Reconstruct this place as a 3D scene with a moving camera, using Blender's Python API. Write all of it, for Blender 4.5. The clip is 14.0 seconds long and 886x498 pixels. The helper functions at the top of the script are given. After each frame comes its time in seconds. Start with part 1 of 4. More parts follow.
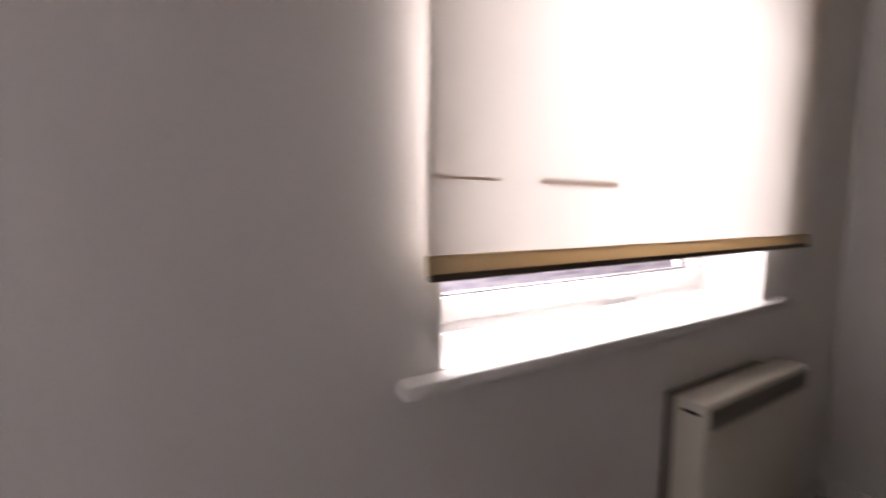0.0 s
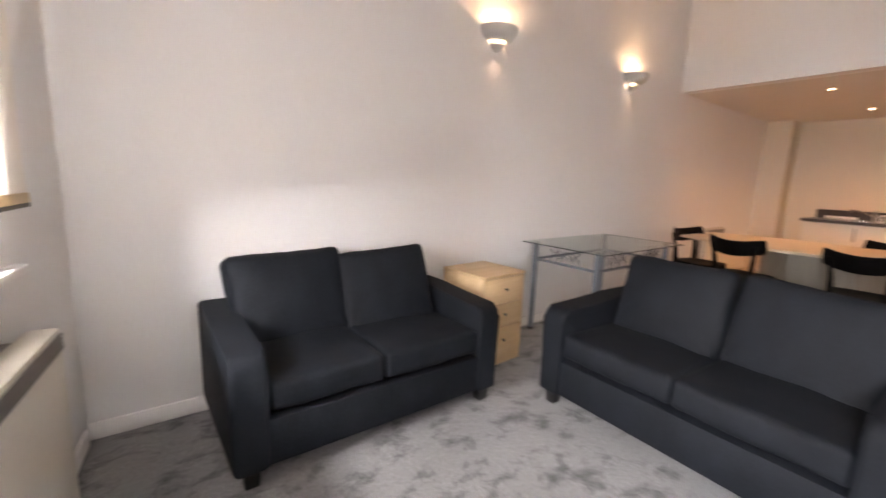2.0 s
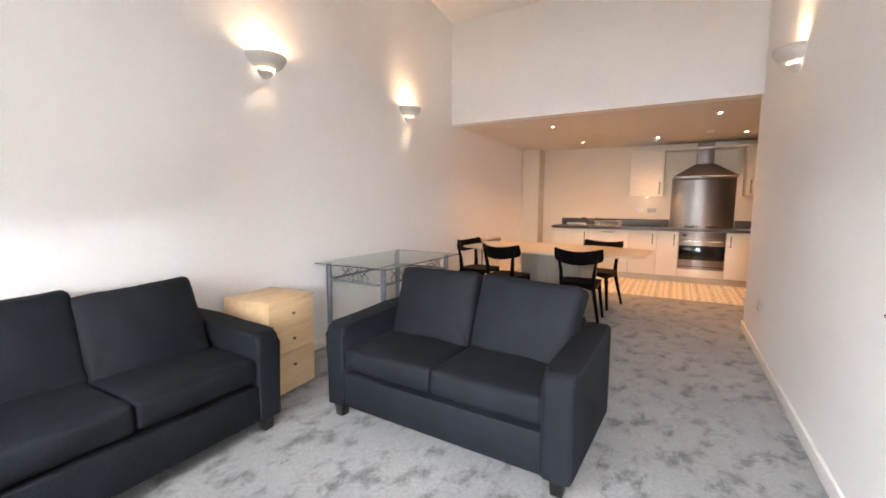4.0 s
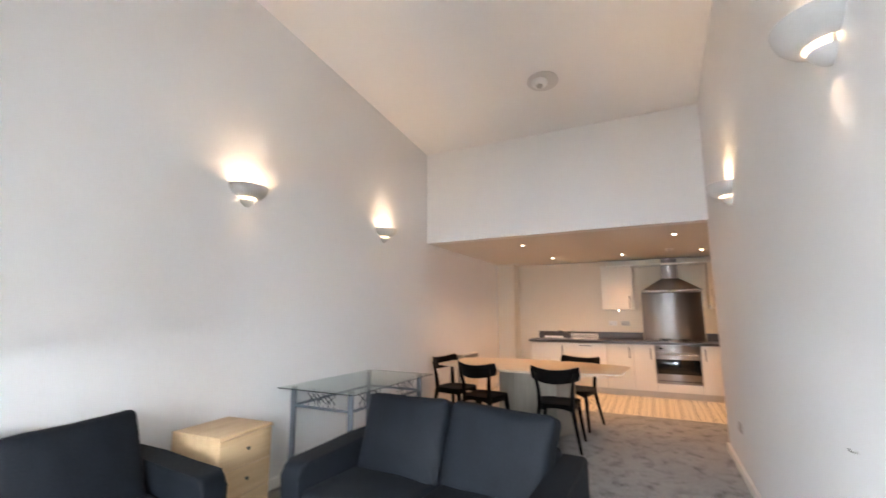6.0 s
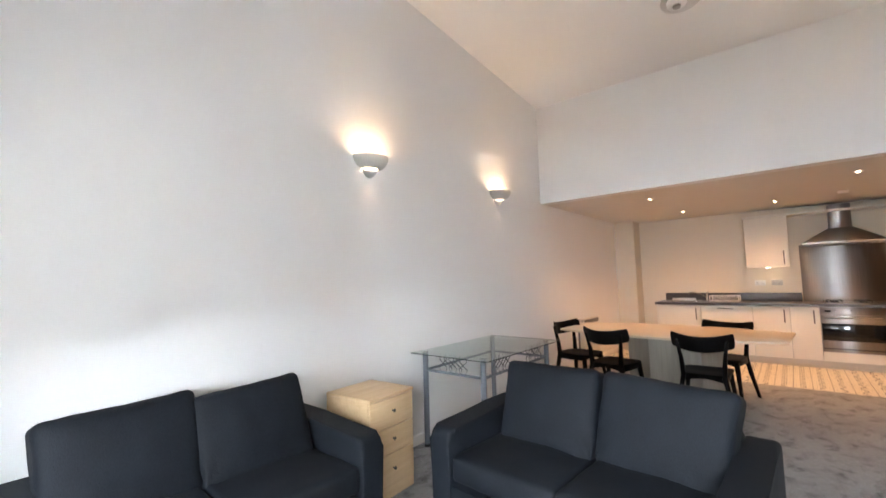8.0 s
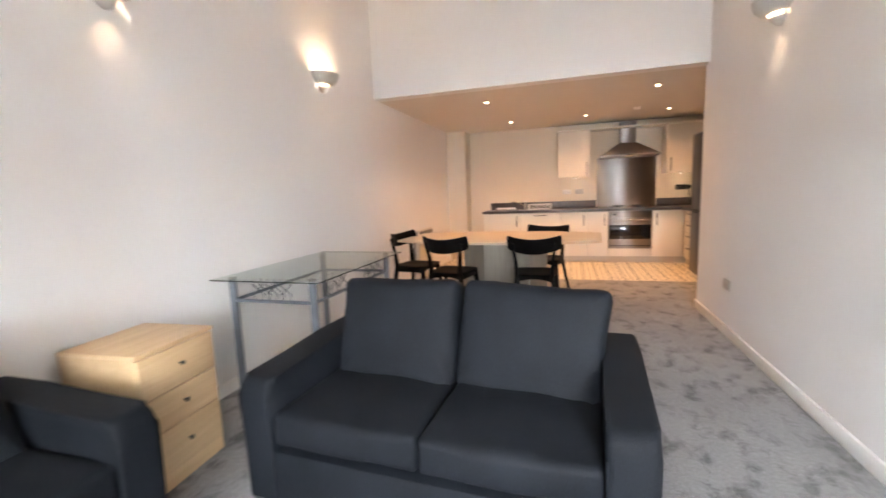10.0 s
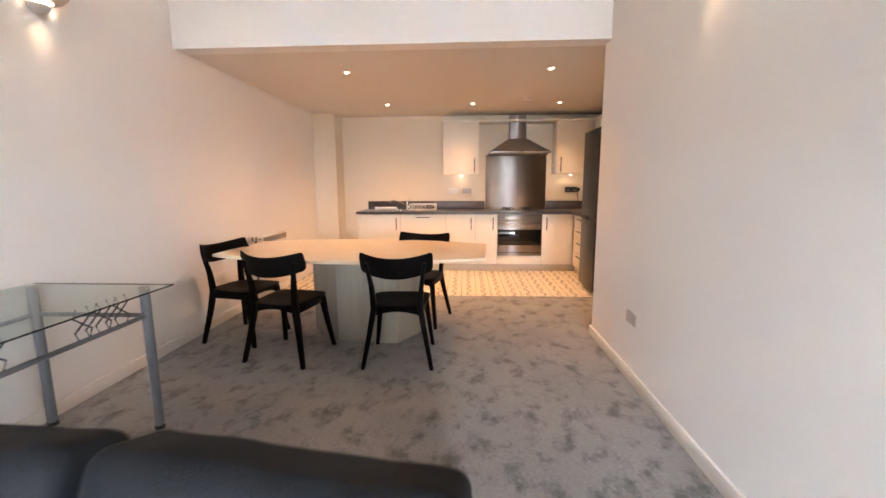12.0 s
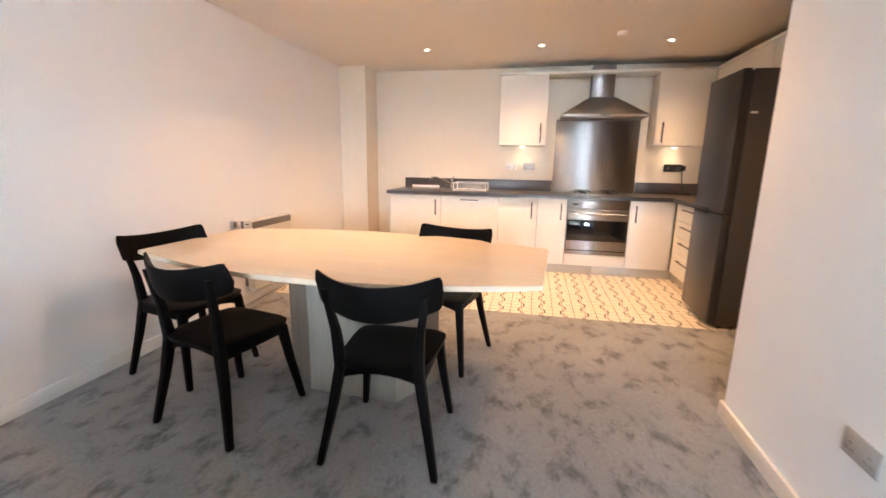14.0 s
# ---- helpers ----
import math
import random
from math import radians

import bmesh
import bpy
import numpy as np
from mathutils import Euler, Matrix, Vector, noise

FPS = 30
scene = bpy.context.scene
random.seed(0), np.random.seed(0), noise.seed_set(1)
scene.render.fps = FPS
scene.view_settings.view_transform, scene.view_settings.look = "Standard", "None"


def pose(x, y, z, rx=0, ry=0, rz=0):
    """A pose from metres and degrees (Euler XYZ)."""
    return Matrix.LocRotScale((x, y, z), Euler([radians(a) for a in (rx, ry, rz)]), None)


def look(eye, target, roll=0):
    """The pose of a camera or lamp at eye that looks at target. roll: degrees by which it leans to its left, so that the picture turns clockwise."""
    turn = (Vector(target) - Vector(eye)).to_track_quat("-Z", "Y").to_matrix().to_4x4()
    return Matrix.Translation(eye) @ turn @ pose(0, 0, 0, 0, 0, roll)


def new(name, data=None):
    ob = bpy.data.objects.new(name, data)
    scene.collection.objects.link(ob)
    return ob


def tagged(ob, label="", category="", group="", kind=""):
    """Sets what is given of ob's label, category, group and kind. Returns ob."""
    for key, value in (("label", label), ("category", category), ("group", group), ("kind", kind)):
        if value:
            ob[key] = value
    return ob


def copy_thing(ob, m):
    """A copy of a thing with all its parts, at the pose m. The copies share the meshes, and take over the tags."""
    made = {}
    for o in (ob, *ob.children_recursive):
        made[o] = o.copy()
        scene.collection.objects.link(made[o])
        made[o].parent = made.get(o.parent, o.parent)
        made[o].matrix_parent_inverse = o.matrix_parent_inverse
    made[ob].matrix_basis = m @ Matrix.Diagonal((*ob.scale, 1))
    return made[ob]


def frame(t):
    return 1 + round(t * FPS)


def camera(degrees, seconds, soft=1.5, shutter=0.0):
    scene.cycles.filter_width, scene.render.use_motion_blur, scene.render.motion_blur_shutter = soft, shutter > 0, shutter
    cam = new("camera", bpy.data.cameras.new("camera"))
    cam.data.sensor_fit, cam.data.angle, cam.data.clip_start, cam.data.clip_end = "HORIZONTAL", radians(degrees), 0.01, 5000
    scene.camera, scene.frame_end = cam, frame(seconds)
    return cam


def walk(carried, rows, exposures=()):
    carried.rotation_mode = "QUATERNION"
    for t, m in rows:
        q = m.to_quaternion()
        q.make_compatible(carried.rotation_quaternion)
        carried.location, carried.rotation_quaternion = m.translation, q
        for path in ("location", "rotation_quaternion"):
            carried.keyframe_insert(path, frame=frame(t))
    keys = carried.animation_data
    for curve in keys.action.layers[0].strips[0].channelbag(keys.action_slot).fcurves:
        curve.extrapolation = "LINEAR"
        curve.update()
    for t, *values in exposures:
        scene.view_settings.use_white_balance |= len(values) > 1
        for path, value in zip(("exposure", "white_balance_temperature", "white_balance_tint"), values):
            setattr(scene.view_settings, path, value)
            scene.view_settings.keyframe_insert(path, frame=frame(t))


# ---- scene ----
cam = camera(93.5, 14.0, shutter=0.5)
PATH = [
    (0, (1.01, 1.269, 1.293), (2.255, 2.821, 1.101), 0.3),
    (0.5, (1.136, 1.251, 1.26), (2.969, 2.026, 1.063), 0.6),
    (1, (1.232, 1.208, 1.27), (3.214, 1.143, 1.009), 1.5),
    (1.5, (1.158, 1.283, 1.281), (2.984, 0.532, 0.959), 2.5),
    (2, (1.03, 1.359, 1.307), (2.595, 0.16, 0.974), 2.2),
    (2.5, (0.83, 1.294, 1.297), (2.171, -0.157, 0.984), 1.4),
    (3, (0.736, 1.267, 1.283), (1.937, -0.305, 0.988), 0.8),
    (3.5, (0.709, 1.261, 1.293), (1.775, -0.407, 1.011), 0.7),
    (5.8, (0.665, 1.265, 1.416), (1.468, -0.55, 1.666), 0.2),
    (6, (0.612, 1.261, 1.408), (1.493, -0.508, 1.715), -0.1),
    (6.5, (0.659, 1.276, 1.435), (1.708, -0.385, 1.807), 0.1),
    (7, (0.75, 1.278, 1.437), (2.008, -0.236, 1.79), 0.3),
    (9.3, (1.146, 0.997, 1.349), (2.242, -0.664, 1.154), -1.6),
    (9.5, (1.201, 0.93, 1.334), (2.145, -0.819, 1.115), -1.9),
    (10, (1.282, 0.691, 1.287), (1.859, -1.205, 1.023), -2.3),
    (10.5, (1.302, 0.426, 1.283), (1.54, -1.537, 0.984), -2.0),
    (11, (1.306, 0.133, 1.299), (1.381, -1.844, 1.006), -1.5),
    (11.5, (1.233, -0.195, 1.314), (1.269, -2.173, 1.02), -0.8),
    (12, (1.114, -0.532, 1.316), (1.222, -2.506, 1.013), -0.3),
    (12.5, (1.054, -0.848, 1.31), (1.22, -2.807, 0.942), 0.0),
    (13, (1.07, -1.226, 1.297), (1.289, -3.173, 0.894), 0.2),
    (13.5, (1.048, -1.578, 1.27), (1.345, -3.511, 0.85), 0.4),
    (14, (1.029, -1.929, 1.28), (1.434, -3.843, 0.867), 0.8),
]
EXPOSURES = [(0.0, -0.25, 8400, 34), (0.6, 0.05, 8600, 35), (1.0, 0.95, 9000, 38), (1.5, 1.45, 9100, 40), (2.0, 1.85, 8300, 26), (2.5, 2.1, 7900, 21), (3.5, 2.32, 7750, 20),
             (6.0, 2.1, 7000, 15), (7.0, 2.1, 6850, 14), (9.5, 2.35, 7400, 17), (11.0, 2.42, 7550, 19), (12.5, 2.68, 7200, 17), (14.0, 2.92, 6300, 10)]
walk(cam, [(t, look(eye, target, roll)) for t, eye, target, roll in PATH], EXPOSURES)

# ---- light ----
WIN = pose(3.455, 1.585, 0, 0, 0, -8.5)      # the window wall: x along it, y outwards
LOW, SLOPE = 2.42, 0.105                     # the kitchen's ceiling; the living room's ceiling rises from the bulkhead to the window
HIGH = 4.45
LEFT = 3.492


def ceiling_at(y):
    return 3.765 + SLOPE * (y + 4.0)


world = bpy.data.worlds.new("overcast_sky")
scene.world = world
world.use_nodes = True
wn = world.node_tree.nodes
sky = wn.new("ShaderNodeTexSky")
sky.sky_type, sky.sun_disc, sky.sun_elevation, sky.sun_rotation = "NISHITA", False, radians(38), radians(60)
world.node_tree.links.new(sky.outputs["Color"], wn["Background"].inputs["Color"])
wn["Background"].inputs["Strength"].default_value = 0.12


def lamp(name, kind, m, watts, colour, **more):
    data = bpy.data.lights.new(name, kind)
    data.energy, data.color = watts, colour
    if "size" in more:
        data.shape, data.size, data.size_y = "RECTANGLE", more["size"], more["size_y"]
    if "radius" in more:
        data.shadow_soft_size = more["radius"]
    if "cone" in more:
        data.spot_size, data.spot_blend = radians(more["cone"]), more["blend"]
    ob = new(name, data)
    ob.matrix_world = m
    return ob


WARM = (1.0, 0.545, 0.26)
GLOW = (1.0, 0.71, 0.46)
DAY = (0.72, 0.865, 1.0)
lamp("daylight", "AREA", WIN @ pose(-2.3, 3.2, 2.75, -90, 0, 0), 3600, DAY, size=9.6, size_y=3.7)

# ---- materials ----


def material(name, colour, rough=0.5, metal=0.0, spread=0.06, grain=60.0, patch=3.0, bump=0.05, coat=0.0, stretch=(1, 1, 1), spec=0.5):
    """Principled surface with fine grain, large patches and a fine relief."""
    m = bpy.data.materials.new(name)
    m.use_nodes = True
    nt = m.node_tree
    p = nt.nodes["Principled BSDF"]
    p.inputs["Metallic"].default_value = metal
    p.inputs["Coat Weight"].default_value = coat
    p.inputs["Specular IOR Level"].default_value = spec
    co = nt.nodes.new("ShaderNodeTexCoord")
    mp = nt.nodes.new("ShaderNodeMapping")
    mp.inputs["Scale"].default_value = stretch
    nt.links.new(co.outputs["Object"], mp.inputs["Vector"])
    fine, large = nt.nodes.new("ShaderNodeTexNoise"), nt.nodes.new("ShaderNodeTexNoise")
    for n, sc, det in ((fine, grain, 4), (large, patch, 3)):
        n.inputs["Scale"].default_value, n.inputs["Detail"].default_value = sc, det
        nt.links.new(mp.outputs["Vector"], n.inputs["Vector"])
    mean = nt.nodes.new("ShaderNodeMath")
    mean.operation = "ADD"
    nt.links.new(fine.outputs["Fac"], mean.inputs[0])
    nt.links.new(large.outputs["Fac"], mean.inputs[1])
    ramp = nt.nodes.new("ShaderNodeMapRange")
    ramp.inputs["From Min"].default_value, ramp.inputs["From Max"].default_value = 0.6, 1.4
    ramp.inputs["To Min"].default_value, ramp.inputs["To Max"].default_value = 1 - spread, 1 + spread
    nt.links.new(mean.outputs[0], ramp.inputs["Value"])
    mul = nt.nodes.new("ShaderNodeVectorMath")
    mul.operation = "SCALE"
    mul.inputs[0].default_value = colour
    nt.links.new(ramp.outputs["Result"], mul.inputs["Scale"])
    nt.links.new(mul.outputs["Vector"], p.inputs["Base Color"])
    rr = nt.nodes.new("ShaderNodeMapRange")
    rr.inputs["To Min"].default_value, rr.inputs["To Max"].default_value = max(rough * 0.93, 0.02), min(rough * 1.07, 1)
    nt.links.new(large.outputs["Fac"], rr.inputs["Value"])
    nt.links.new(rr.outputs["Result"], p.inputs["Roughness"])
    if bump:
        b = nt.nodes.new("ShaderNodeBump")
        b.inputs["Strength"].default_value, b.inputs["Distance"].default_value = bump, 0.004
        nt.links.new(fine.outputs["Fac"], b.inputs["Height"])
        nt.links.new(b.outputs["Normal"], p.inputs["Normal"])
    return m


def glowing(name, colour, strength):
    m = bpy.data.materials.new(name)
    m.use_nodes = True
    p = m.node_tree.nodes["Principled BSDF"]
    p.inputs["Base Color"].default_value = (*colour, 1)
    p.inputs["Emission Color"].default_value = (*colour, 1)
    p.inputs["Emission Strength"].default_value = strength
    return m


PAINT = material("wall_paint", (0.835, 0.83, 0.82), 0.75, spread=0.02, grain=140, patch=1.3, bump=0.06)
CEIL = material("ceiling_paint", (0.84, 0.825, 0.80), 0.85, spread=0.02, grain=120, patch=1.0, bump=0.04)
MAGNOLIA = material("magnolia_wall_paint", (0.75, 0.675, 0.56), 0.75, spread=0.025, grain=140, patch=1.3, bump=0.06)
# ceiling white darkened over the kitchen: its dimmer light is put into the colour
SHADEDCEIL = material("shaded_kitchen_ceiling_paint", (0.73, 0.70, 0.66), 0.9, spread=0.03, grain=120, patch=1.0, bump=0.04)
GLOSSWHITE = material("white_gloss_paint", (0.87, 0.86, 0.84), 0.35, spread=0.02, grain=40, patch=4, bump=0.02)
UPVC = material("white_upvc", (0.76, 0.77, 0.79), 0.3, spread=0.015, grain=30, patch=5, bump=0.0)
HEATER = material("cream_enamel", (0.72, 0.68, 0.60), 0.42, spread=0.03, grain=80, patch=6, bump=0.02)
GRILLE = material("grey_grille_metal", (0.20, 0.18, 0.16), 0.5, spread=0.06, grain=90, patch=8, bump=0.05)
FABRIC = material("charcoal_faux_leather", (0.0100, 0.0125, 0.0168), 0.66, spread=0.50, grain=210, patch=6, bump=0.45, stretch=(1, 1, 0.45), spec=0.17)
BLACKPLASTIC = material("black_plastic", (0.006, 0.006, 0.006), 0.4, spread=0.1, grain=90, patch=8, bump=0.02)
CHAIRWOOD = material("black_stained_wood", (0.003, 0.0027, 0.0028), 0.5, spread=0.3, grain=26, patch=4, bump=0.08, stretch=(1, 1, 0.15), spec=0.07)
STEEL = material("grey_painted_steel", (0.17, 0.19, 0.22), 0.38, metal=0.35, spread=0.06, grain=60, patch=5, bump=0.02)
HANDLE = material("satin_dark_nickel", (0.13, 0.115, 0.10), 0.38, metal=0.85, spread=0.04, grain=60, patch=8, bump=0.0)
DARKSTEEL = material("dark_painted_wire", (0.06, 0.07, 0.085), 0.42, metal=0.3, spread=0.06, grain=60, patch=5, bump=0.0)
CHROME = material("satin_chrome", (0.62, 0.60, 0.57), 0.26, metal=1.0, spread=0.03, grain=60, patch=8, bump=0.0)
CABINET = material("cream_satin_laminate", (0.80, 0.76, 0.68), 0.5, spread=0.02, grain=30, patch=2, bump=0.01, spec=0.3)
CARCASS = material("grey_carcass", (0.42, 0.40, 0.37), 0.55, spread=0.03, grain=50, patch=4, bump=0.02)
PLINTHMAT = material("pale_grey_plinth", (0.52, 0.48, 0.42), 0.4, spread=0.04, grain=40, patch=3, bump=0.02)
WORKTOP = material("dark_speckled_laminate", (0.055, 0.05, 0.052), 0.33, spread=0.45, grain=260, patch=9, bump=0.03)
FRIDGE = material("graphite_steel", (0.046, 0.042, 0.042), 0.30, metal=0.6, spread=0.05, grain=70, patch=2, bump=0.02)
FRIDGESIDE = material("dark_grey_enamel", (0.050, 0.042, 0.039), 0.45, spread=0.05, grain=160, patch=2, bump=0.05)
BLACKGLASS = material("black_glass", (0.010, 0.010, 0.011), 0.08, spread=0.1, grain=20, patch=4, bump=0.0)
PLASTER = material("unglazed_plaster", (0.58, 0.56, 0.54), 0.8, spread=0.04, grain=110, patch=9, bump=0.08)
AGED = material("aged_white_plastic", (0.62, 0.60, 0.57), 0.45, spread=0.03, grain=40, patch=9, bump=0.0)
WHITEPLASTIC = material("white_plastic", (0.78, 0.77, 0.75), 0.35, spread=0.02, grain=40, patch=9, bump=0.0)
BULB = glowing("lit_bulb", (1.0, 0.86, 0.62), 14.0)
HALO = glowing("warm_halo_glow", (1.0, 0.66, 0.34), 0.32)
SATIN = material("satin_socket_metal", (0.50, 0.48, 0.46), 0.45, metal=0.5, spread=0.03, grain=60, patch=8, bump=0.0)
GASKET = material("black_gasket", (0.02, 0.02, 0.022), 0.6, spread=0.1, grain=60, patch=5, bump=0.0)
# dark brown that puts the shade under the blind's hem into the rail's colour
BARSHADE = material("blind_rail_shadow_brown", (0.09, 0.07, 0.055), 0.6, spread=0.08, grain=120, patch=6, bump=0.03)
LABEL = material("pale_label", (0.65, 0.65, 0.65), 0.5, spread=0.02, grain=60, patch=8, bump=0.0)


def node_material(name, rough):
    m = bpy.data.materials.new(name)
    m.use_nodes = True
    p = m.node_tree.nodes["Principled BSDF"]
    p.inputs["Roughness"].default_value = rough
    return m, m.node_tree, p


def node(nt, kind, **values):
    n = nt.nodes.new(kind)
    for k, v in values.items():
        n.inputs[k.replace("_", " ")].default_value = v
    return n


def calc(nt, op, a, b=0.0, c=0.0):
    n = nt.nodes.new("ShaderNodeMath")
    n.operation = op
    for i, v in enumerate((a, b, c)):
        if isinstance(v, (int, float)):
            n.inputs[i].default_value = v
        else:
            nt.links.new(v, n.inputs[i])
    return n.outputs[0]


def ramp(nt, fac, stops):
    r = nt.nodes.new("ShaderNodeValToRGB")
    while len(r.color_ramp.elements) < len(stops):
        r.color_ramp.elements.new(0.5)
    for e, (pos, col) in zip(r.color_ramp.elements, stops):
        e.position, e.color = pos, (*col, 1)
    nt.links.new(fac, r.inputs["Fac"])
    return r.outputs["Color"]


def carpet_material():
    """Plush grey pile, brushed this way and that in dark and pale marks."""
    m, nt, p = node_material("grey_plush_carpet", 0.95)
    p.inputs["Specular IOR Level"].default_value = 0.15
    p.inputs["Sheen Weight"].default_value = 0.25
    co = nt.nodes.new("ShaderNodeTexCoord")
    marks = node(nt, "ShaderNodeTexNoise", Scale=6.8, Detail=5.0, Roughness=0.62, Distortion=0.1)
    way = nt.nodes.new("ShaderNodeMapping")
    way.inputs["Rotation"].default_value, way.inputs["Scale"].default_value = (0, 0, radians(-20)), (1.2, 0.8, 1)
    nt.links.new(co.outputs["Object"], way.inputs["Vector"])
    nt.links.new(way.outputs["Vector"], marks.inputs["Vector"])
    broad = node(nt, "ShaderNodeTexNoise", Scale=1.6, Detail=2.0)
    nt.links.new(co.outputs["Object"], broad.inputs["Vector"])
    pile = node(nt, "ShaderNodeTexNoise", Scale=190.0, Detail=3.0, Roughness=0.7)
    nt.links.new(co.outputs["Object"], pile.inputs["Vector"])
    tuft = node(nt, "ShaderNodeTexNoise", Scale=55.0, Detail=3.0, Roughness=0.7)
    nt.links.new(co.outputs["Object"], tuft.inputs["Vector"])
    brushed = nt.nodes.new("ShaderNodeMapRange")
    brushed.interpolation_type = "SMOOTHSTEP"
    for k, v in (("From Min", 0.29), ("From Max", 0.53), ("To Min", 0.28), ("To Max", 1.0)):
        brushed.inputs[k].default_value = v
    nt.links.new(calc(nt, "ADD", marks.outputs["Fac"], calc(nt, "MULTIPLY", calc(nt, "SUBTRACT", tuft.outputs["Fac"], 0.5), 0.12)), brushed.inputs["Value"])
    speck = calc(nt, "ADD", calc(nt, "MULTIPLY", calc(nt, "SUBTRACT", tuft.outputs["Fac"], 0.5), 0.9), calc(nt, "MULTIPLY", calc(nt, "SUBTRACT", pile.outputs["Fac"], 0.5), 0.9))
    drift = calc(nt, "MULTIPLY", calc(nt, "SUBTRACT", broad.outputs["Fac"], 0.5), 0.5)
    tone = calc(nt, "MULTIPLY", brushed.outputs["Result"], calc(nt, "ADD", 1.0, calc(nt, "ADD", speck, drift)))
    col = ramp(nt, calc(nt, "MULTIPLY", tone, 0.6), [(0.0, (0.03, 0.031, 0.034)), (0.6, (0.262, 0.262, 0.266)), (1.0, (0.45, 0.45, 0.455))])
    nt.links.new(col, p.inputs["Base Color"])
    b = node(nt, "ShaderNodeBump", Strength=0.7, Distance=0.012)
    nt.links.new(calc(nt, "ADD", calc(nt, "MULTIPLY", pile.outputs["Fac"], 0.5), marks.outputs["Fac"]), b.inputs["Height"])
    nt.links.new(b.outputs["Normal"], p.inputs["Normal"])
    return m


def vinyl_material():
    """Cream sheet floor with dark zigzag chains, each pair parted by fine dashed lines."""
    m, nt, p = node_material("patterned_vinyl", 0.38)
    co = nt.nodes.new("ShaderNodeTexCoord")
    xyz = nt.nodes.new("ShaderNodeSeparateXYZ")
    nt.links.new(co.outputs["Object"], xyz.inputs["Vector"])
    x, y = calc(nt, "SUBTRACT", xyz.outputs["X"], 0.068), xyz.outputs["Y"]
    STEP = 0.1825
    tri = calc(nt, "PINGPONG", y, 0.12)
    wave = calc(nt, "SUBTRACT", calc(nt, "MINIMUM", calc(nt, "MAXIMUM", tri, 0.035), 0.085), 0.06)
    u = calc(nt, "PINGPONG", x, STEP)                            # mirrored columns make long hexagons
    off = calc(nt, "ABSOLUTE", calc(nt, "SUBTRACT", u, calc(nt, "ADD", calc(nt, "MULTIPLY", wave, 0.9), STEP / 2)))
    chain = calc(nt, "LESS_THAN", off, 0.0075)
    v = calc(nt, "PINGPONG", x, STEP / 4)
    dash = calc(nt, "MULTIPLY", calc(nt, "LESS_THAN", v, 0.0042), calc(nt, "GREATER_THAN", calc(nt, "PINGPONG", y, 0.02), 0.006))
    bar = calc(nt, "MULTIPLY", calc(nt, "LESS_THAN", calc(nt, "PINGPONG", calc(nt, "ADD", y, 0.04), 0.0425), 0.0035), calc(nt, "GREATER_THAN", off, 0.02))
    dark = calc(nt, "MAXIMUM", chain, calc(nt, "MULTIPLY", calc(nt, "MAXIMUM", dash, bar), 0.7))
    wear = node(nt, "ShaderNodeTexNoise", Scale=9.0, Detail=4.0)
    nt.links.new(co.outputs["Object"], wear.inputs["Vector"])
    dark = calc(nt, "MULTIPLY", dark, calc(nt, "ADD", wear.outputs["Fac"], 0.5))
    col = ramp(nt, dark, [(0.0, (0.72, 0.66, 0.55)), (0.45, (0.24, 0.19, 0.14)), (0.8, (0.035, 0.03, 0.027))])
    nt.links.new(col, p.inputs["Base Color"])
    b = node(nt, "ShaderNodeBump", Strength=0.15, Distance=0.002)
    nt.links.new(calc(nt, "SUBTRACT", 1.0, dark), b.inputs["Height"])
    nt.links.new(b.outputs["Normal"], p.inputs["Normal"])
    return m


def banded_material(name, dark, pale, rough, along, scale, fine=0.35):
    """Stone or wood with bands and fine streaks along one axis."""
    m, nt, p = node_material(name, rough)
    co = nt.nodes.new("ShaderNodeTexCoord")
    mp = nt.nodes.new("ShaderNodeMapping")
    mp.inputs["Scale"].default_value = [scale * 0.06 if i == along else scale for i in range(3)]
    nt.links.new(co.outputs["Object"], mp.inputs["Vector"])
    n1 = node(nt, "ShaderNodeTexNoise", Scale=1.0, Detail=5.0, Roughness=0.6, Distortion=0.5)
    n2 = node(nt, "ShaderNodeTexNoise", Scale=9.0, Detail=4.0, Roughness=0.7)
    for n in (n1, n2):
        nt.links.new(mp.outputs["Vector"], n.inputs["Vector"])
    t = calc(nt, "ADD", calc(nt, "MULTIPLY", n1.outputs["Fac"], 1 - fine), calc(nt, "MULTIPLY", n2.outputs["Fac"], fine))
    nt.links.new(ramp(nt, t, [(0.36, dark), (0.64, pale)]), p.inputs["Base Color"])
    b = node(nt, "ShaderNodeBump", Strength=0.06, Distance=0.003)
    nt.links.new(n2.outputs["Fac"], b.inputs["Height"])
    nt.links.new(b.outputs["Normal"], p.inputs["Normal"])
    return m


